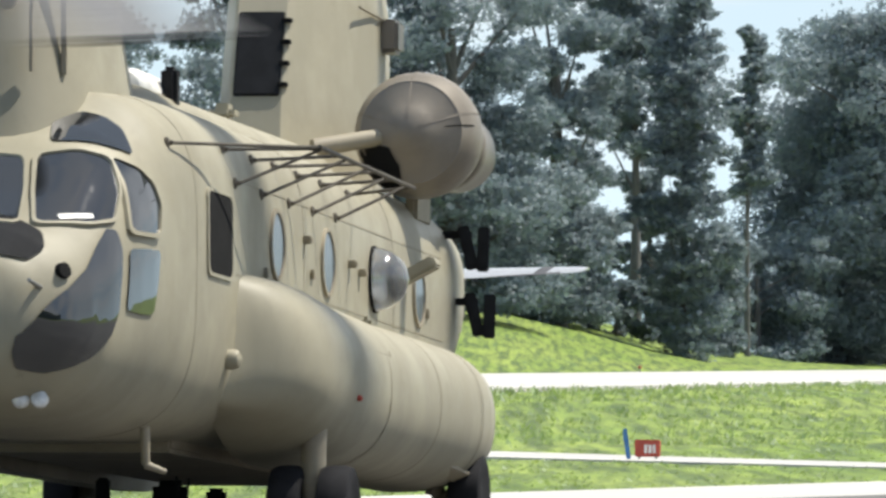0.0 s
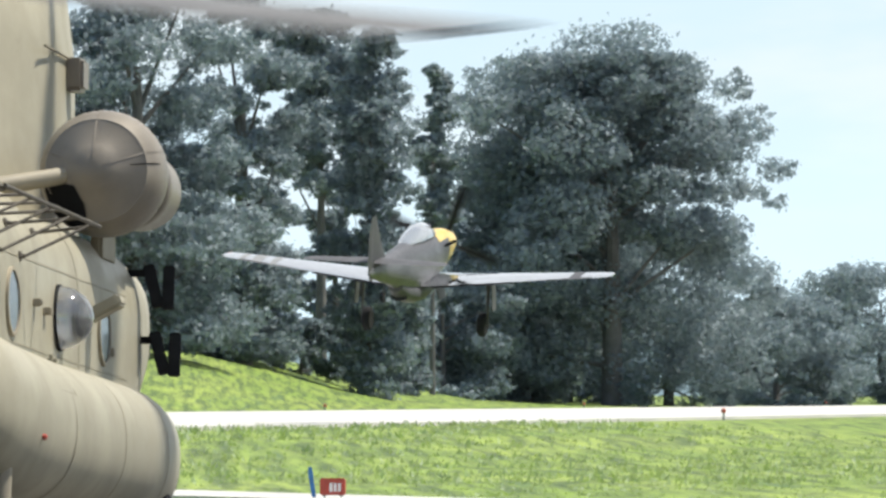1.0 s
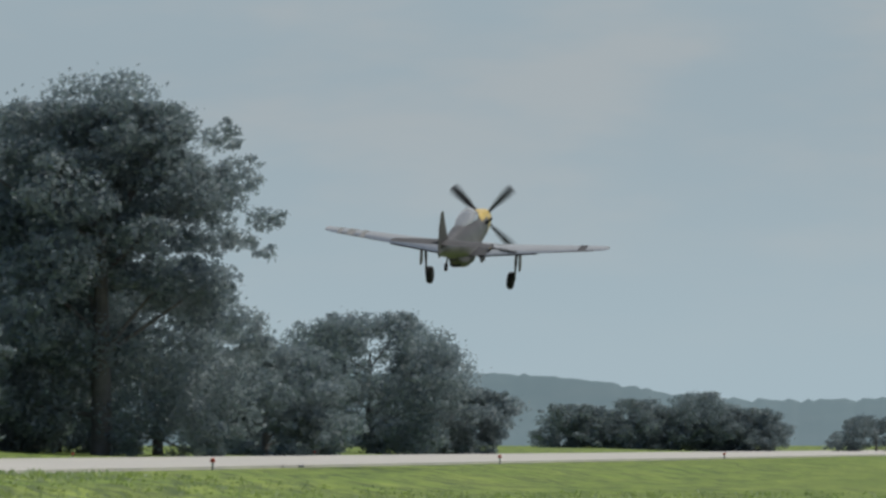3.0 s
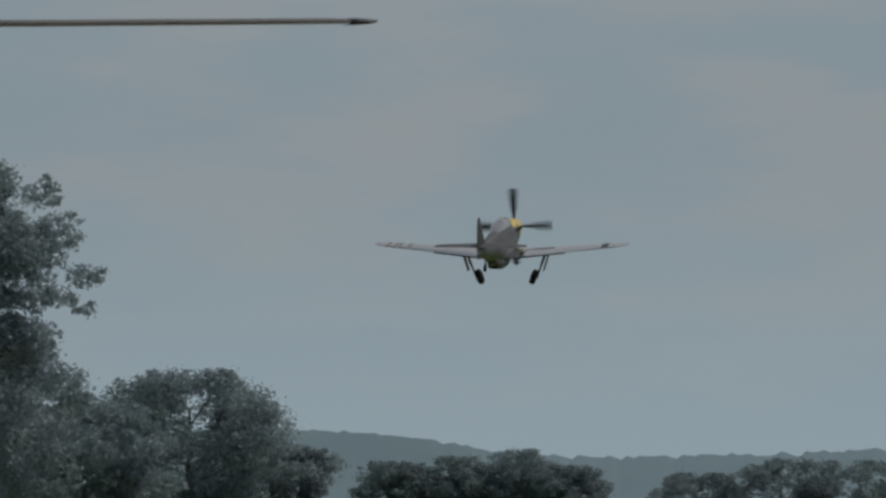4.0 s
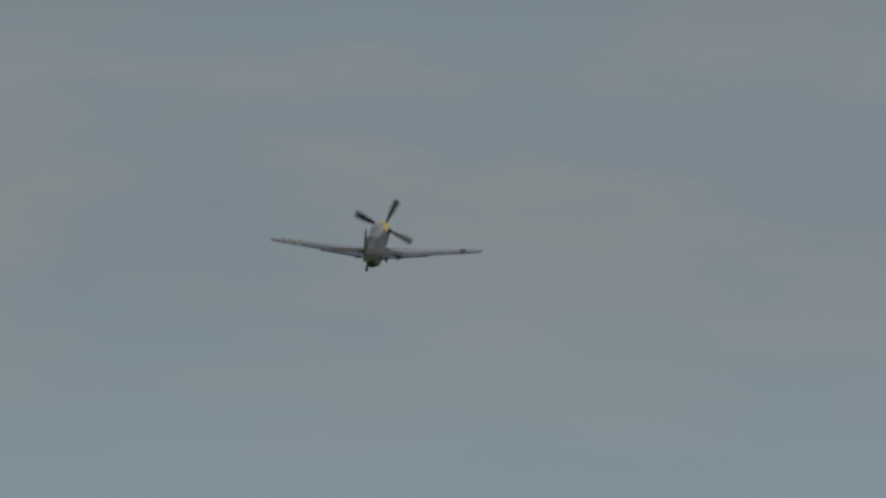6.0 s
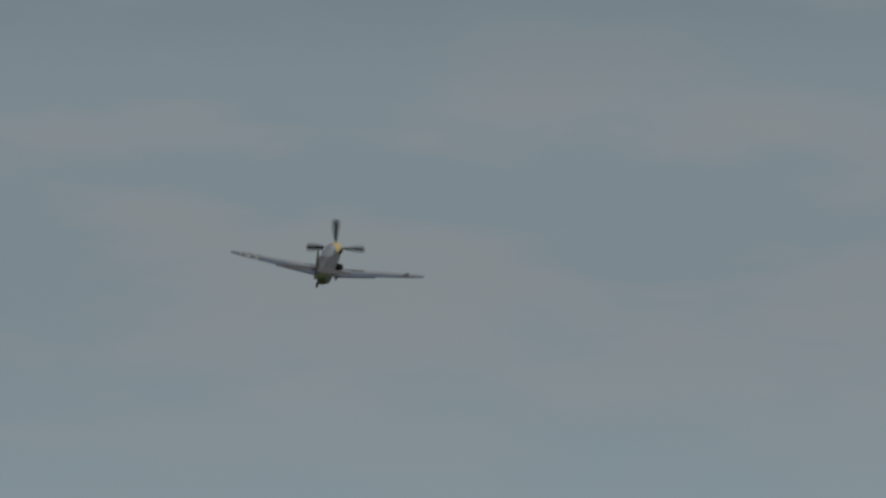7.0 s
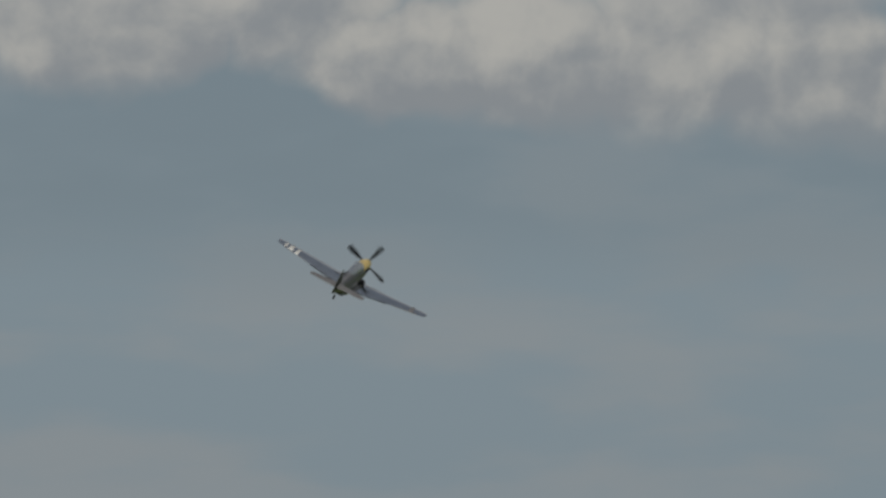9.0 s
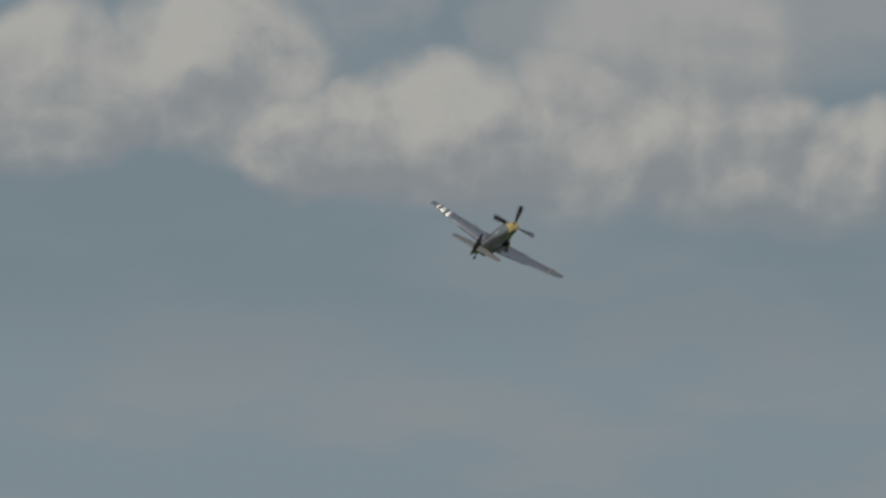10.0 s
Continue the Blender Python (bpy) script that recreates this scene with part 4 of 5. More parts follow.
    cable = [Vector((-0.2, MID - 7.6 + 0.5 * k / 12, 0.5 - 0.3 * math.sin(math.pi * k / 12))) for k in range(13)]
    for a, b in zip(cable, cable[1:]):
        tube(bm, a, b, 0.01, 0.01, 6)
    part("cable", bm, "black", heli, "thin black cable hanging under the belly")
    # black glare panel on the nose and papers on the glare shield
    bm = bmesh.new()
    patch(bm, lambda s, t: on_body(s, t, 0.02), [(0.10, 125), (0.18, 141), (0.30, 138), (0.42, 127), (0.46, 112), (0.43, 90), (0.46, 68), (0.42, 53), (0.30, 42), (0.18, 39), (0.10, 55), (0.08, 90)])
    part("glare_panel", bm, "black", hull, "matt black glare panel on the nose")
    bm = bmesh.new()
    patch(bm, lambda s, t: on_body(s, t, 0.018), [(0.60, 128), (0.70, 136), (0.78, 142), (0.80, 140), (0.72, 133), (0.63, 125)])
    part("paper", bm, "white", heli, "pale papers behind the windscreen")

    # wheels: the ground lies at world height 0.03
    inverse = HELI.inverted()

    def wheel(parent, x, s, r, wide):
        p = HELI @ Vector((x, MID - s, 0.5))
        c = inverse @ Vector((p.x, p.y, 0.03 + r))
        m = Matrix.Translation(c) @ pose(0, 0, 0, 0, 90, 0)
        bm = bmesh.new()
        prof = [(r * 0.58, -wide * 0.42), (r * 0.8, -wide * 0.5), (r * 0.94, -wide * 0.44), (r * 0.99, -wide * 0.25), (r, 0), (r * 0.99, wide * 0.25), (r * 0.94, wide * 0.44), (r * 0.8, wide * 0.5), (r * 0.58, wide * 0.42)]
        lathe(bm, prof, m, 32)
        tyre = part("tyre", bm, "rubber", parent, "thick black tyre")
        bm = bmesh.new()
        lathe(bm, [(r * 0.57, -wide * 0.3), (r * 0.5, -wide * 0.36), (r * 0.2, -wide * 0.3), (r * 0.2, wide * 0.3), (r * 0.5, wide * 0.36), (r * 0.57, wide * 0.3)], m, 24)
        part("rim", bm, "grey", tyre)
        return c

    for side in (-1, 1):
        leg = empty("forward_gear", Matrix())
        leg.parent = heli
        a = wheel(leg, side * 1.42, 5.1, 0.33, 0.25)
        b = wheel(leg, side * 1.78, 5.1, 0.33, 0.25)
        bm = bmesh.new()
        tube(bm, a, b, 0.05, 0.05, 12)
        tube(bm, (a + b) / 2, (a + b) / 2 + Vector((0, 0, 0.75)), 0.085, 0.1, 16)
        part("strut", bm, "tan_dark", leg)
        leg = empty("aft_gear", Matrix())
        leg.parent = heli
        a = wheel(leg, side * 1.66, 11.9, 0.33, 0.27)
        bm = bmesh.new()
        tube(bm, a, a + Vector((-side * 0.3, 0, 0)), 0.05, 0.05, 12)
        tube(bm, a + Vector((-side * 0.28, 0, 0)), a + Vector((-side * 0.2, 0.1, 0.8)), 0.08, 0.09, 14)
        part("strut", bm, "tan_dark", leg)

    # rotors
    rotors = []
    for name, s, z, tilt, tip in (("forward_rotor", 2.35, 4.27, 12.0, 8.2), ("aft_rotor", 13.9, 5.73, 5.3, 8.9)):
        spin = empty(name, Matrix())
        spin.parent = heli
        base = Matrix.Translation((0, MID - s, z)) @ pose(0, 0, 0, -tilt)
        spin.matrix_basis = base
        bm = bmesh.new()
        lathe(bm, [(0.12, -0.5), (0.14, -0.1), (0.32, -0.08), (0.34, 0.1), (0.18, 0.2), (0.05, 0.24)], Matrix(), 20)
        part("hub", bm, "tan_dark", spin)
        for k in range(3):
            turn = pose(0, 0, 0, 0, 0, 120 * k)
            rings = []
            for r, chord, thick, drop in ((0.3, 0.16, 0.12, 0.0), (1.2, 0.2, 0.1, 0.0), (1.9, 0.62, 0.085, -0.01), (2.6, 0.81, 0.08, -0.02), (6.0, 0.81, 0.07, -0.02), (tip - 0.4, 0.81, 0.06, 0.0), (tip, 0.62, 0.03, 0.0)):
                ring = []
                for i in range(12):
                    a = i * math.tau / 12
                    ring.append(turn @ Vector((r, math.cos(a) * chord / 2, drop + math.sin(a) * thick * (0.5 if math.sin(a) > 0 else 0.35))))
                rings.append(ring)
            bm = bmesh.new()
            loft(bm, rings)
            blade = part("blade", bm, "blade", spin, "long dark grey rotor blade")
            bm = bmesh.new()
            loft(bm, [[turn @ Vector((r, math.cos(i * math.tau / 12) * chord / 2, math.sin(i * math.tau / 12) * thick / 2)) for i in range(12)]
                      for r, chord, thick in ((tip - 0.2, 0.74, 0.062), (tip - 0.08, 0.62, 0.05), (tip + 0.02, 0.5, 0.03))])
            part("tip_cap", bm, "black", blade, "black blade tip")
        rotors.append((spin, base))
    return rotors


rotors = make_helicopter()
# ---- the fighter aircraft ----
# local axes: x to its right, y ahead, z up from the propeller's axis
FUSE = [  # y, half width, belly, top, squareness
    (2.55, 0.36, -0.36, 0.36, 2.0), (2.2, 0.42, -0.48, 0.44, 2.2), (1.5, 0.45, -0.66, 0.50, 2.4), (0.6, 0.47, -0.84, 0.53, 2.5), (-0.4, 0.48, -0.90, 0.54, 2.5),
    (-1.4, 0.46, -0.90, 0.56, 2.4), (-2.4, 0.41, -0.78, 0.55, 2.2), (-3.6, 0.32, -0.52, 0.48, 2.1), (-4.8, 0.21, -0.26, 0.42, 2.0), (-5.8, 0.10, -0.05, 0.36, 2.0), (-6.35, 0.03, 0.1, 0.25, 2.0),
]


def fuse_ring(y, w, lo, hi, n, k=32):
    ring = []
    for i in range(k):
        a = i * math.tau / k
        c, e = math.cos(a), math.sin(a)
        ring.append(Vector((math.copysign(abs(c) ** (2 / n), c) * w, y, (lo + hi) / 2 + math.copysign(abs(e) ** (2 / n), e) * (hi - lo) / 2)))
    return ring


def wing_ring(x, lead, trail, z, thick, k=18):
    """An aerofoil section at x, from the leading to the trailing edge."""
    ring = []
    for i in range(k):
        a = i * math.tau / k
        c = (math.cos(a) + 1) / 2
        t = 0.9 * thick * math.sin(a) * c ** 0.5 * (1.0 if math.sin(a) > 0 else 0.7)
        ring.append(Vector((x, trail + (lead - trail) * c, z + t)))
    return ring


def make_fighter():
    plane = empty("fighter_aircraft", Matrix())
    tagged(plane, "polished silver propeller fighter with a yellow nose, climbing", "aircraft")
    bm = bmesh.new()
    loft(bm, [fuse_ring(*f) for f in FUSE[1:]])
    body = part("fuselage", bm, "skin", plane, "polished bare metal fuselage")
    bm = bmesh.new()
    loft(bm, [fuse_ring(2.58, 0.36, -0.36, 0.36, 2.0), fuse_ring(2.2, 0.427, -0.487, 0.447, 2.2), fuse_ring(1.55, 0.456, -0.666, 0.508, 2.4)])
    part("nose_cowling", bm, "yellow", plane, "yellow painted engine cowling")
    # anti-glare panel
    bm = bmesh.new()
    rings = []
    for y, w, lo, hi, n in ((1.55, 0.455, -0.66, 0.508, 2.4), (0.9, 0.468, -0.79, 0.53, 2.45), (0.35, 0.478, -0.86, 0.545, 2.5)):
        rings.append([fuse_ring(y, w + 0.004, lo, hi + 0.004, n, 32)[i] for i in range(3, 14)])
    rows = [[bm.verts.new(p) for p in r] for r in rings]
    for a, b in zip(rows, rows[1:]):
        for i in range(10):
            bm.faces.new((a[i], a[i + 1], b[i + 1], b[i]))
    part("cowl_top_panel", bm, "yellow", body, "yellow panel ahead of the canopy")
    # exhaust stacks
    for side in (-1, 1):
        for k in range(6):
            bm = bmesh.new()
            tube(bm, (side * 0.43, 1.95 - 0.2 * k, 0.12), (side * 0.53, 1.86 - 0.2 * k, 0.13), 0.035, 0.04, 8)
            part("exhaust_stub", bm, "dark", body)
    # canopy
    bm = bmesh.new()
    rings = []
    for y, w, h in ((0.55, 0.25, 0.02), (0.25, 0.33, 0.25), (-0.15, 0.36, 0.39), (-0.7, 0.36, 0.40), (-1.3, 0.33, 0.30), (-1.9, 0.26, 0.14), (-2.3, 0.16, 0.02)):
        rings.append([(w * math.cos(a), y, 0.5 + max(h * math.sin(a), 0)) for a in (math.pi * i / 14 for i in range(15))])
    loft(bm, rings)
    can = part("canopy", bm, "canopy", plane, "bulged clear canopy with bright glints")
    bm = bmesh.new()
    loft(bm, [[((w + 0.012) * math.cos(a), y, 0.5 + (h + 0.012) * math.sin(a)) for a in (math.pi * i / 14 for i in range(15))] for y, w, h in ((0.0, 0.345, 0.335), (-0.06, 0.355, 0.36))])
    part("canopy_frame", bm, "silver_dull_shade", can)
    # radiator scoop
    bm = bmesh.new()
    loft(bm, [fuse_ring(0.1, 0.3, -1.18, -0.8, 2.6), fuse_ring(-0.6, 0.35, -1.25, -0.75, 2.6), fuse_ring(-1.6, 0.36, -1.22, -0.7, 2.5), fuse_ring(-2.6, 0.27, -1.0, -0.55, 2.3), fuse_ring(-3.2, 0.2, -0.72, -0.4, 2.0)])
    scoop = part("radiator_scoop", bm, "silver_dull_shade", plane, "belly radiator scoop")
    bm = bmesh.new()
    loft(bm, [fuse_ring(-2.62, 0.22, -1.04, -0.8, 2.4), fuse_ring(-2.75, 0.22, -1.02, -0.8, 2.4)])
    part("outlet", bm, "black", scoop)
    # wings
    for side in (-1, 1):
        name = "wing"
        rows = [(0.0, 1.25, -1.55, -0.78, 0.20), (0.55, 1.15, -1.5, -0.74, 0.20), (1.2, 0.72, -1.44, -0.68, 0.18), (3.0, 0.45, -1.2, -0.52, 0.14), (5.2, 0.15, -0.93, -0.33, 0.09), (5.5, 0.05, -0.85, -0.30, 0.07), (5.64, -0.2, -0.7, -0.28, 0.03)]
        bm = bmesh.new()
        loft(bm, [wing_ring(side * x, a, b, z, t) for x, a, b, z, t in rows])
        wing = part(name, bm, "silver", plane, "tapered silver wing with shade coloured in underneath")
        # faces that look down are coloured dark to imitate the wing's shade
        wing.data.materials.append(M["silver_dull_shade"])
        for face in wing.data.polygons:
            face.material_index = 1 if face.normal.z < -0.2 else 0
        # flap and aileron, slightly lowered
        bm = bmesh.new()
        loft(bm, [wing_ring(side * x, b + 0.42, b - 0.03, z - 0.02, 0.055, 12) for x, b, z in ((0.6, -1.5, -0.77), (2.9, -1.22, -0.56))])
        part("flap", bm, "silver_dull_shade", wing)
        bm = bmesh.new()
        loft(bm, [wing_ring(side * x, b + 0.3, b - 0.02, z + 0.005, 0.035, 12) for x, b, z in ((3.0, -1.2, -0.53), (5.1, -0.94, -0.345))])
        part("aileron", bm, "silver_dull_shade", wing)
        bm = bmesh.new()
        tube(bm, (side * 5.55, -0.05, -0.29), (side * 5.63, -0.25, -0.28), 0.03, 0.02, 8)
        part("tip_light", bm, "red" if side < 0 else "shade_grey", wing)
        for k, x in enumerate((2.0, 2.25, 2.5)):
            bm = bmesh.new()
            tube(bm, (side * x, 0.5, -0.61), (side * x, 0.75, -0.61), 0.03, 0.025, 8)
            part("gun_port", bm, "dark", wing)
        # pale bands round the outer left wing, a dull one on the right
        for x0, x1 in ((4.0, 4.2), (4.45, 4.75), (4.95, 5.1)) if side < 0 else ((4.45, 4.75),):
            bm = bmesh.new()
            rings = []
            for x in (x0, x1):
                k = (x - 3.0) / 2.2
                rings.append(wing_ring(side * x, 0.456 - 0.3 * k, -1.206 + 0.27 * k, -0.52 + 0.19 * k, 0.146 - 0.05 * k))
            loft(bm, rings)
            band = part("wing_band", bm, "grey" if side < 0 else "silver_dull_shade", wing)
            # only the upper faces stay pale, the rest take the painted shade
            band.data.materials.append(M["silver_dull_shade"])
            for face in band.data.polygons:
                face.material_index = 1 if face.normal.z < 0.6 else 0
        # tailplane
        bm = bmesh.new()
        loft(bm, [wing_ring(side * x, a, b, 0.42, t, 14) for x, a, b, t in ((0.0, -4.75, -5.95, 0.07), (1.2, -4.98, -5.92, 0.055), (1.9, -5.15, -5.85, 0.04), (2.02, -5.4, -5.75, 0.015))])
        tail = part("tailplane", bm, "silver_dull_shade", plane, "silver tailplane half")
    # fin and rudder, coloured dark to imitate their shade
    bm = bmesh.new()
    rings = []
    for z, a, b, t in ((0.25, -4.0, -6.0, 0.05), (0.6, -4.7, -6.02, 0.06), (1.25, -5.3, -6.0, 0.045), (1.7, -5.6, -5.95, 0.02)):
        rings.append([Vector((p.z, p.y, z)) for p in wing_ring(0, a, b, 0, t, 14)])
    loft(bm, rings)
    fin = part("fin", bm, "shade_grey", plane, "tail fin with its shade put into a dark grey")
    bm = bmesh.new()
    rings = []
    for z, a, b, t in ((-0.05, -5.95, -6.3, 0.04), (0.5, -5.98, -6.5, 0.04), (1.25, -5.95, -6.36, 0.03), (1.68, -5.92, -6.15, 0.015)):
        rings.append([Vector((p.z, p.y, z)) for p in wing_ring(0, a, b, 0, t, 12)])
    loft(bm, rings)
    part("rudder", bm, "shade_grey", fin)
    # tail wheel
    bm = bmesh.new()
    tube(bm, (0, -4.4, -0.3), (0, -4.6, -0.6), 0.035, 0.03, 8)
    leg = part("tail_wheel_leg", bm, "silver_dull_shade", plane)
    bm = bmesh.new()
    lathe(bm, [(0.08, -0.05), (0.15, -0.05), (0.16, 0), (0.15, 0.05), (0.08, 0.05)], Matrix.Translation((0, -4.64, -0.68)) @ pose(0, 0, 0, 0, 90, 0), 18)
    part("tail_wheel", bm, "rubber", leg)
    # inner gear doors
    for side in (-1, 1):
        bm = bmesh.new()
        box(bm, (-0.02, -0.4, -0.5), (0.02, 0.4, 0.0), 0.01, Matrix.Translation((side * 0.34, 0.55, -0.86)) @ pose(0, 0, 0, 0, side * -18, 0))
        part("inner_gear_door", bm, "silver_dull_shade", plane)
    # propeller
    prop = empty("propeller", Matrix())
    prop.parent = plane
    prop.matrix_basis = pose(0, 2.78, 0)
    bm = bmesh.new()
    lathe(bm, [(0.355, -0.2), (0.35, 0.0), (0.30, 0.22), (0.2, 0.42), (0.1, 0.55), (0.01, 0.6)], pose(0, 0, 0, -90, 0, 0), 28)
    part("spinner", bm, "yellow", prop, "pointed yellow spinner")
    for k in range(4):
        turn = pose(0, 0, 0, 0, 90 * k, 0)
        rings = []
        for r, chord, thick, twist in ((0.25, 0.12, 0.1, 60), (0.5, 0.17, 0.08, 52), (0.8, 0.27, 0.06, 42), (1.2, 0.33, 0.045, 33), (1.55, 0.32, 0.035, 27), (1.68, 0.24, 0.02, 25), (1.71, 0.1, 0.01, 25)):
            ring = []
            for i in range(10):
                a = i * math.tau / 10
                ring.append(turn @ (pose(0, 0, r, 0, 0, twist) @ Vector((math.cos(a) * chord / 2, math.sin(a) * thick / 2, 0))))
            rings.append(ring)
        bm = bmesh.new()
        loft(bm, rings)
        part("blade", bm, "black", prop, "black propeller blade")
    # main gear: each leg turns inwards about its hinge
    legs = []
    for side in (-1, 1):
        leg = empty("main_gear_leg", Matrix())
        leg.parent = plane
        leg.matrix_basis = pose(side * 1.82, 0.5, -0.66)
        bm = bmesh.new()
        tube(bm, (0, 0, 0.02), (0, 0.03, -0.75), 0.06, 0.055, 12)
        tube(bm, (0, 0.03, -0.7), (0, 0.05, -1.36), 0.04, 0.04, 12)
        tube(bm, (0, 0.05, -1.34), (-side * 0.14, 0.05, -1.36), 0.04, 0.04, 10)
        part("strut", bm, "silver_dull_shade", leg)
        bm = bmesh.new()
        m = pose(-side * 0.15, 0.05, -1.37, 0, 90, 0)
        lathe(bm, [(0.18, -0.1), (0.27, -0.12), (0.325, -0.09), (0.345, 0), (0.325, 0.09), (0.27, 0.12), (0.18, 0.1)], m, 28)
        part("tyre", bm, "rubber", leg, "black main wheel tyre")
        bm = bmesh.new()
        lathe(bm, [(0.17, -0.07), (0.06, -0.05), (0.06, 0.05), (0.17, 0.07)], m, 20)
        part("wheel_hub", bm, "silver_dull_shade", leg)
        bm = bmesh.new()
        box(bm, (-0.012, -0.3, -0.95), (0.012, 0.22, 0.0), 0.01, Matrix.Translation((side * 0.14, 0.03, 0.0)) @ pose(0, 0, 0, 0, -side * 3, 0))
        part("leg_door", bm, "silver_dull_shade", leg)
        legs.append((leg, side))
    return plane, prop, legs


M["canopy"] = glass_material("clear_canopy", (0.42, 0.45, 0.48), 0.04, 0.45)
fighter, propeller, gear_legs = make_fighter()


# ---- small things by the road ----
def make_sign():
    x, y = at(1146, 112)
    root = empty("taxiway_sign", pose(x, y, 0.0, 0, 0, -8))
    tagged(root, "small red taxiway sign box with a white mark", "sign")
    bm = bmesh.new()
    box(bm, (-0.18, -0.06, 0.06), (0.18, 0.06, 0.30), 0.015)
    panel = part("panel", bm, "red", root)
    for k in range(3):
        bm = bmesh.new()
        box(bm, (-0.02, -0.006, -0.06), (0.02, 0.0, 0.06), 0, Matrix.Translation((-0.02 + 0.06 * k, -0.062, 0.17)))
        part("mark", bm, "white", panel)
    for s in (-0.12, 0.12):
        bm = bmesh.new()
        tube(bm, (s, 0, -0.1), (s, 0, 0.08), 0.02, 0.02, 8)
        part("leg", bm, "grey", root)
    x, y = at(1113, 112)
    post = empty("marker_post", pose(x, y, 0.0, 0, -8, 0))
    tagged(post, "leaning blue marker post in the grass", "post")
    bm = bmesh.new()
    box(bm, (-0.03, -0.015, -0.1), (0.03, 0.015, 0.46), 0.006)
    part("shaft", bm, "blue", post)
    bm = bmesh.new()
    box(bm, (-0.034, -0.02, 0.30), (0.034, 0.02, 0.40), 0.004)
    part("band", bm, "blue", post)


make_sign()


def make_runway_lights():
    first = None
    for gx, q in ((1132, FAR_EDGE + 1.2), (1590, FAR_EDGE + 1.2), (1837, NEAR_EDGE - 1), (2018, FAR_EDGE + 1.2), (2345, NEAR_EDGE - 1), (2742, NEAR_EDGE - 1)):
        a = (gx - 784) / 14022
        way = Vector((math.sin(a), math.cos(a), 0))
        d = q / way.dot(ACROSS)
        x, y = way.x * d, way.y * d
        m = pose(x, y, ground_z(x, y))
        if first is None:
            first = empty("runway_light", m)
            tagged(first, "small orange runway edge light on a stub", "light", "lights along the runway")
            bm = bmesh.new()
            tube(bm, (0, 0, -0.1), (0, 0, 0.2), 0.04, 0.04, 8)
            part("stub", bm, "grey", first)
            bm = bmesh.new()
            lathe(bm, [(0.08, 0.2), (0.09, 0.26), (0.07, 0.32), (0.02, 0.35)], Matrix(), 12)
            part("lens", bm, "red", first)
        else:
            copy_thing(first, m)


make_runway_lights()


def make_grass_tufts():
    rng = np.random.default_rng(5)
    v, f = [], []
    for _ in range(11000):
        d = 80 + 165 * rng.uniform() ** 1.3
        a = rng.uniform(-0.06, 0.17)
        x, y = d * math.sin(a), d * math.cos(a)
        q = x * ACROSS.x + y * ACROSS.y
        if q > NEAR_EDGE - 0.5:
            continue
        if on_pavement(x, y):
            continue
        z = ground_z(x, y) - 0.05
        h = rng.uniform(0.05, 0.16) * (1.2 if d > 130 else 0.7)
        for _ in range(3):
            t = rng.uniform(0, math.tau)
            w = rng.uniform(0.03, 0.09)
            dx, dy = math.cos(t) * w, math.sin(t) * w
            lx, ly = rng.normal(0, 0.08, 2)
            ox, oy = rng.normal(0, 0.12, 2)
            k = len(v)
            v += [(x + ox - dx, y + oy - dy, z), (x + ox + dx, y + oy + dy, z), (x + ox + lx, y + oy + ly, z + h)]
            f.append((k, k + 1, k + 2))
    me = bpy.data.meshes.new("grass_tufts")
    me.from_pydata(v, [], f)
    me.materials.append(M["tuft"])
    tagged(new("grass_tufts", me), "uneven tufts of bright meadow grass", "grass", kind="stuff")


def on_pavement(x, y):
    near = float(np.interp(x, [-80, -10, -3, 0, 5.1, 12, 60], [70, 70, 78, 83, 91.6, 98, 110]))
    if y < near + 0.5:
        return True
    if x < 0.8:
        far, close = 121 - (x - 0.8) * 0.21, 114 - (x - 0.8) * 0.2
    elif x < 6:
        far, close = 121 - (x - 0.8) * 2.5, 114 - (x - 0.8) * 2.1
    else:
        far, close = 108 - (x - 6) * 0.294, 103 - (x - 6) * 0.323
    return close - 0.3 < y < far + 0.3


make_grass_tufts()


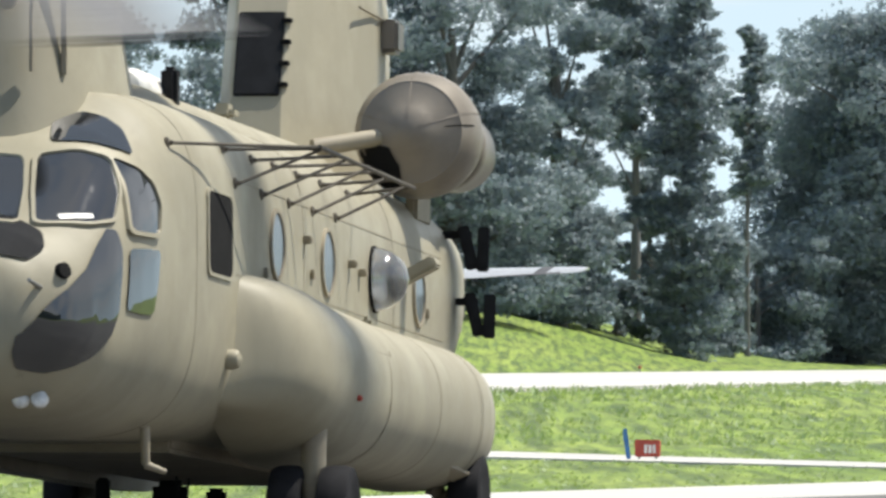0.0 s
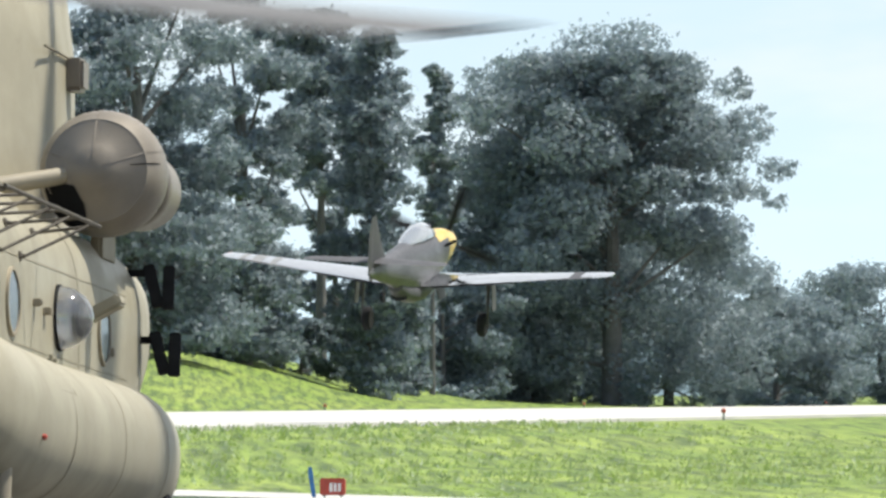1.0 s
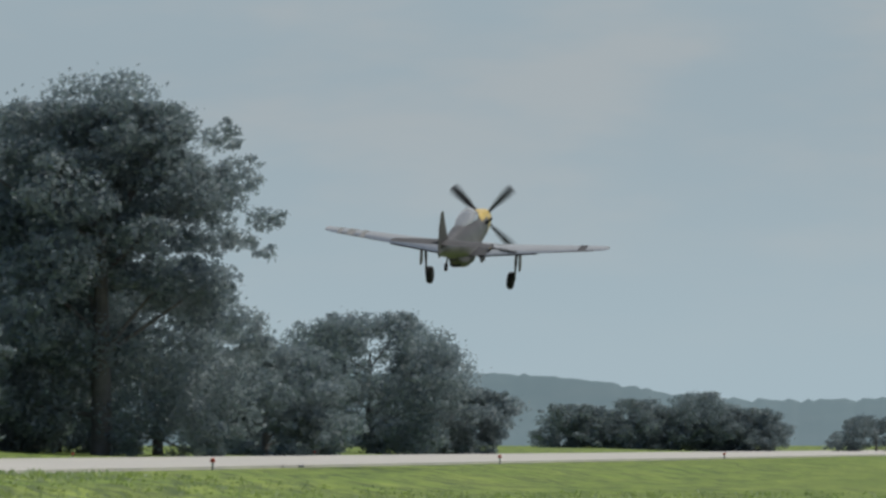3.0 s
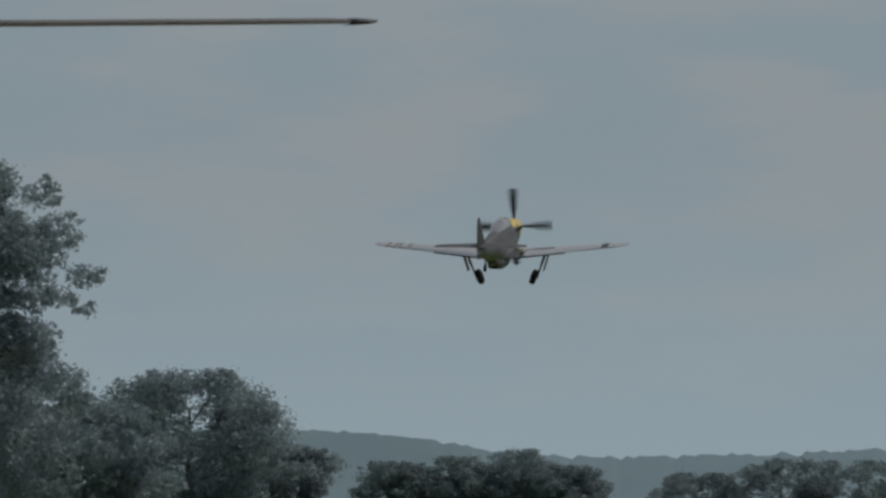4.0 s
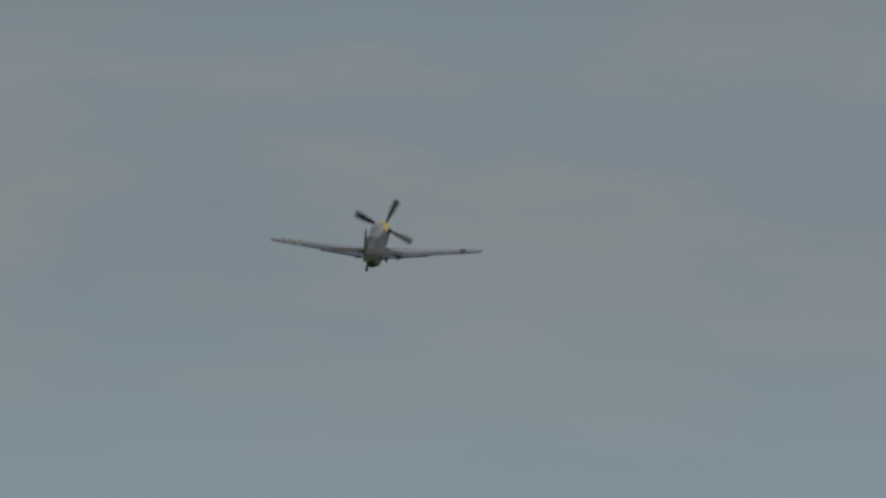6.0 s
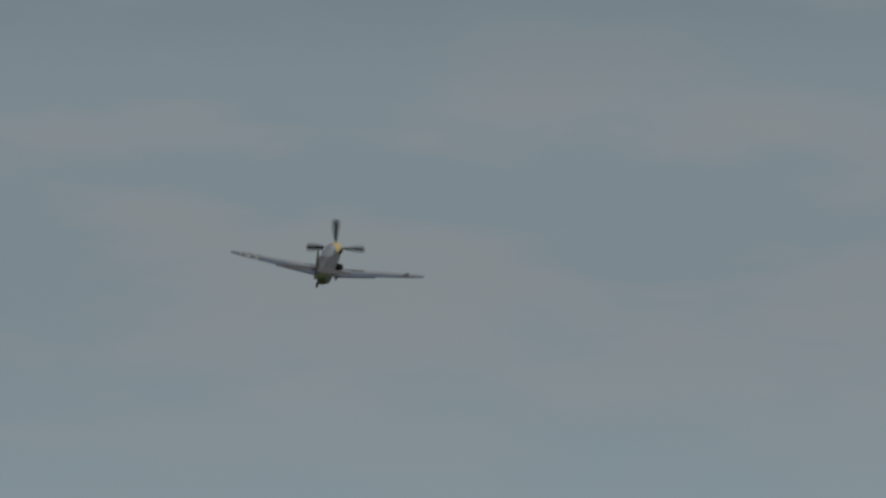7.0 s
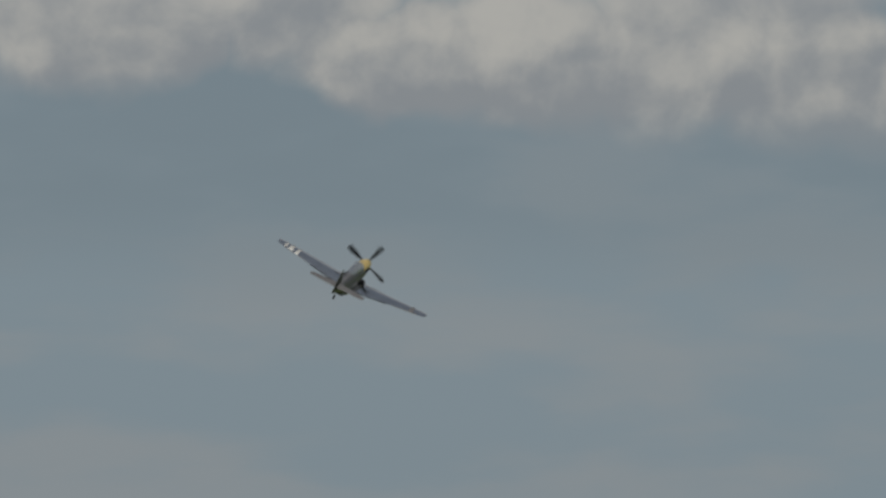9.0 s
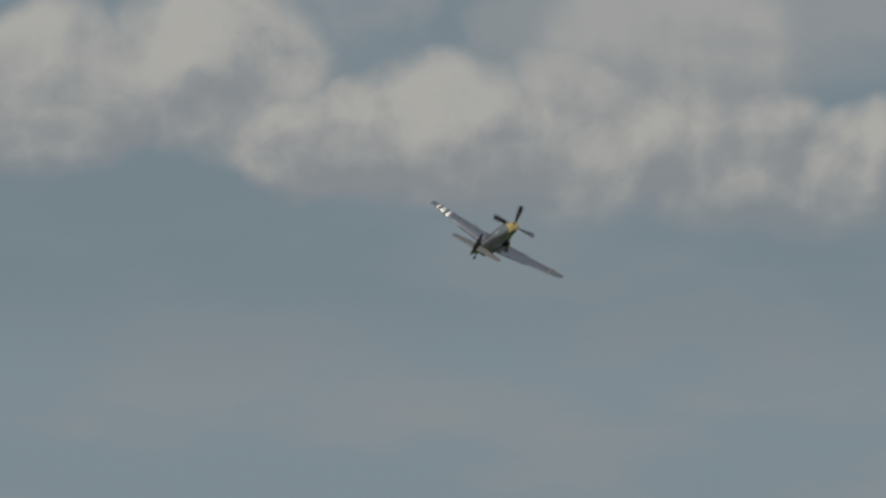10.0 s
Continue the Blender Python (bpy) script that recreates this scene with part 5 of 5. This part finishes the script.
# ---- what moves ----
FLIGHT = [  # seconds, place, nose up, bank to the right, heading
    (0.0, -1.93, 187.46, 4.12, 7.0, 2.8, -15.5), (0.5, 3.01, 205.44, 4.6, 9.3, 2.4, -15.6), (1.0, 8.28, 223.29, 5.49, 7.8, 3.2, -15.6),
    (1.5, 13.7, 246.19, 6.57, 7.7, 2.8, -15.9), (2.0, 19.96, 267.75, 7.72, 8.3, 5.1, -16.3), (2.5, 26.58, 288.21, 8.71, 10.4, 4.1, -16.6),
    (3.0, 33.21, 307.71, 9.9, 11.3, 4.4, -17.3), (3.2, 35.8, 315.28, 10.47, 11.6, 3.7, -17.0), (4.3, 50.52, 355.02, 14.28, 10.6, -0.3, -18.2),
    (4.5, 53.01, 362.01, 15.03, 11.2, -0.6, -17.5), (5.0, 59.46, 379.26, 16.33, 11.9, -0.2, -16.6), (5.5, 65.27, 396.43, 17.99, 13.3, 1.7, -16.0),
    (7.0, 84.96, 447.99, 23.27, 14.1, 7.9, -18.7), (7.5, 93.62, 465.28, 26.3, 14.8, 11.4, -19.9), (8.0, 101.46, 483.24, 30.45, 15.0, 17.1, -22.1),
    (8.5, 110.62, 501.55, 35.18, 15.8, 24.7, -25.6), (9.0, 118.76, 520.95, 39.96, 16.7, 29.0, -28.3), (9.5, 131.88, 539.96, 46.38, 17.4, 31.1, -32.1),
    (10.0, 144.4, 560.29, 51.89, 17.8, 32.3, -36.1),
]
PROP_TURNS = [(0.0, 0), (2.5, 1398), (3.0, 1662), (3.2, 1765), (4.3, 2430), (4.5, 2538), (5.0, 2843), (5.5, 3144), (7.0, 4045), (7.5, 4295), (8.0, 4553), (8.5, 4803), (9.0, 5060), (9.5, 5329), (10.0, 5576)]
GEAR = [(0.0, 0), (2.7, 0), (3.2, 4), (4.3, 26), (4.5, 31), (5.0, 40), (5.5, 55), (6.8, 88), (10.0, 88)]
ROTOR_RATE = 360 * 3.75


def along(table, t):
    return float(np.interp(t, [r[0] for r in table], [r[1] for r in table]))


def motions():
    walk(fighter, [(t, pose(x, y, z, 0, 0, yaw) @ pose(0, 0, 0, up) @ pose(0, 0, 0, 0, bank)) for t, x, y, z, up, bank, yaw in FLIGHT])
    walk(propeller, [(k / 30, pose(0, 2.78, 0) @ pose(0, 0, 0, 0, along(PROP_TURNS, k / 30) + 1800 * k / 30, 0)) for k in range(301)])
    for leg, side in gear_legs:
        walk(leg, [(k / 4, pose(side * 1.82, 0.5, -0.66) @ pose(0, 0, 0, 0, side * along(GEAR, k / 4), 0)) for k in range(41)])
    for (spin, base), sense, start in zip(rotors, (1, -1), (137 - 1350, 67 + 1350 * 4.8)):
        walk(spin, [(k / 30, base @ pose(0, 0, 0, 0, 0, start + sense * ROTOR_RATE * k / 30)) for k in range(301)])


motions()
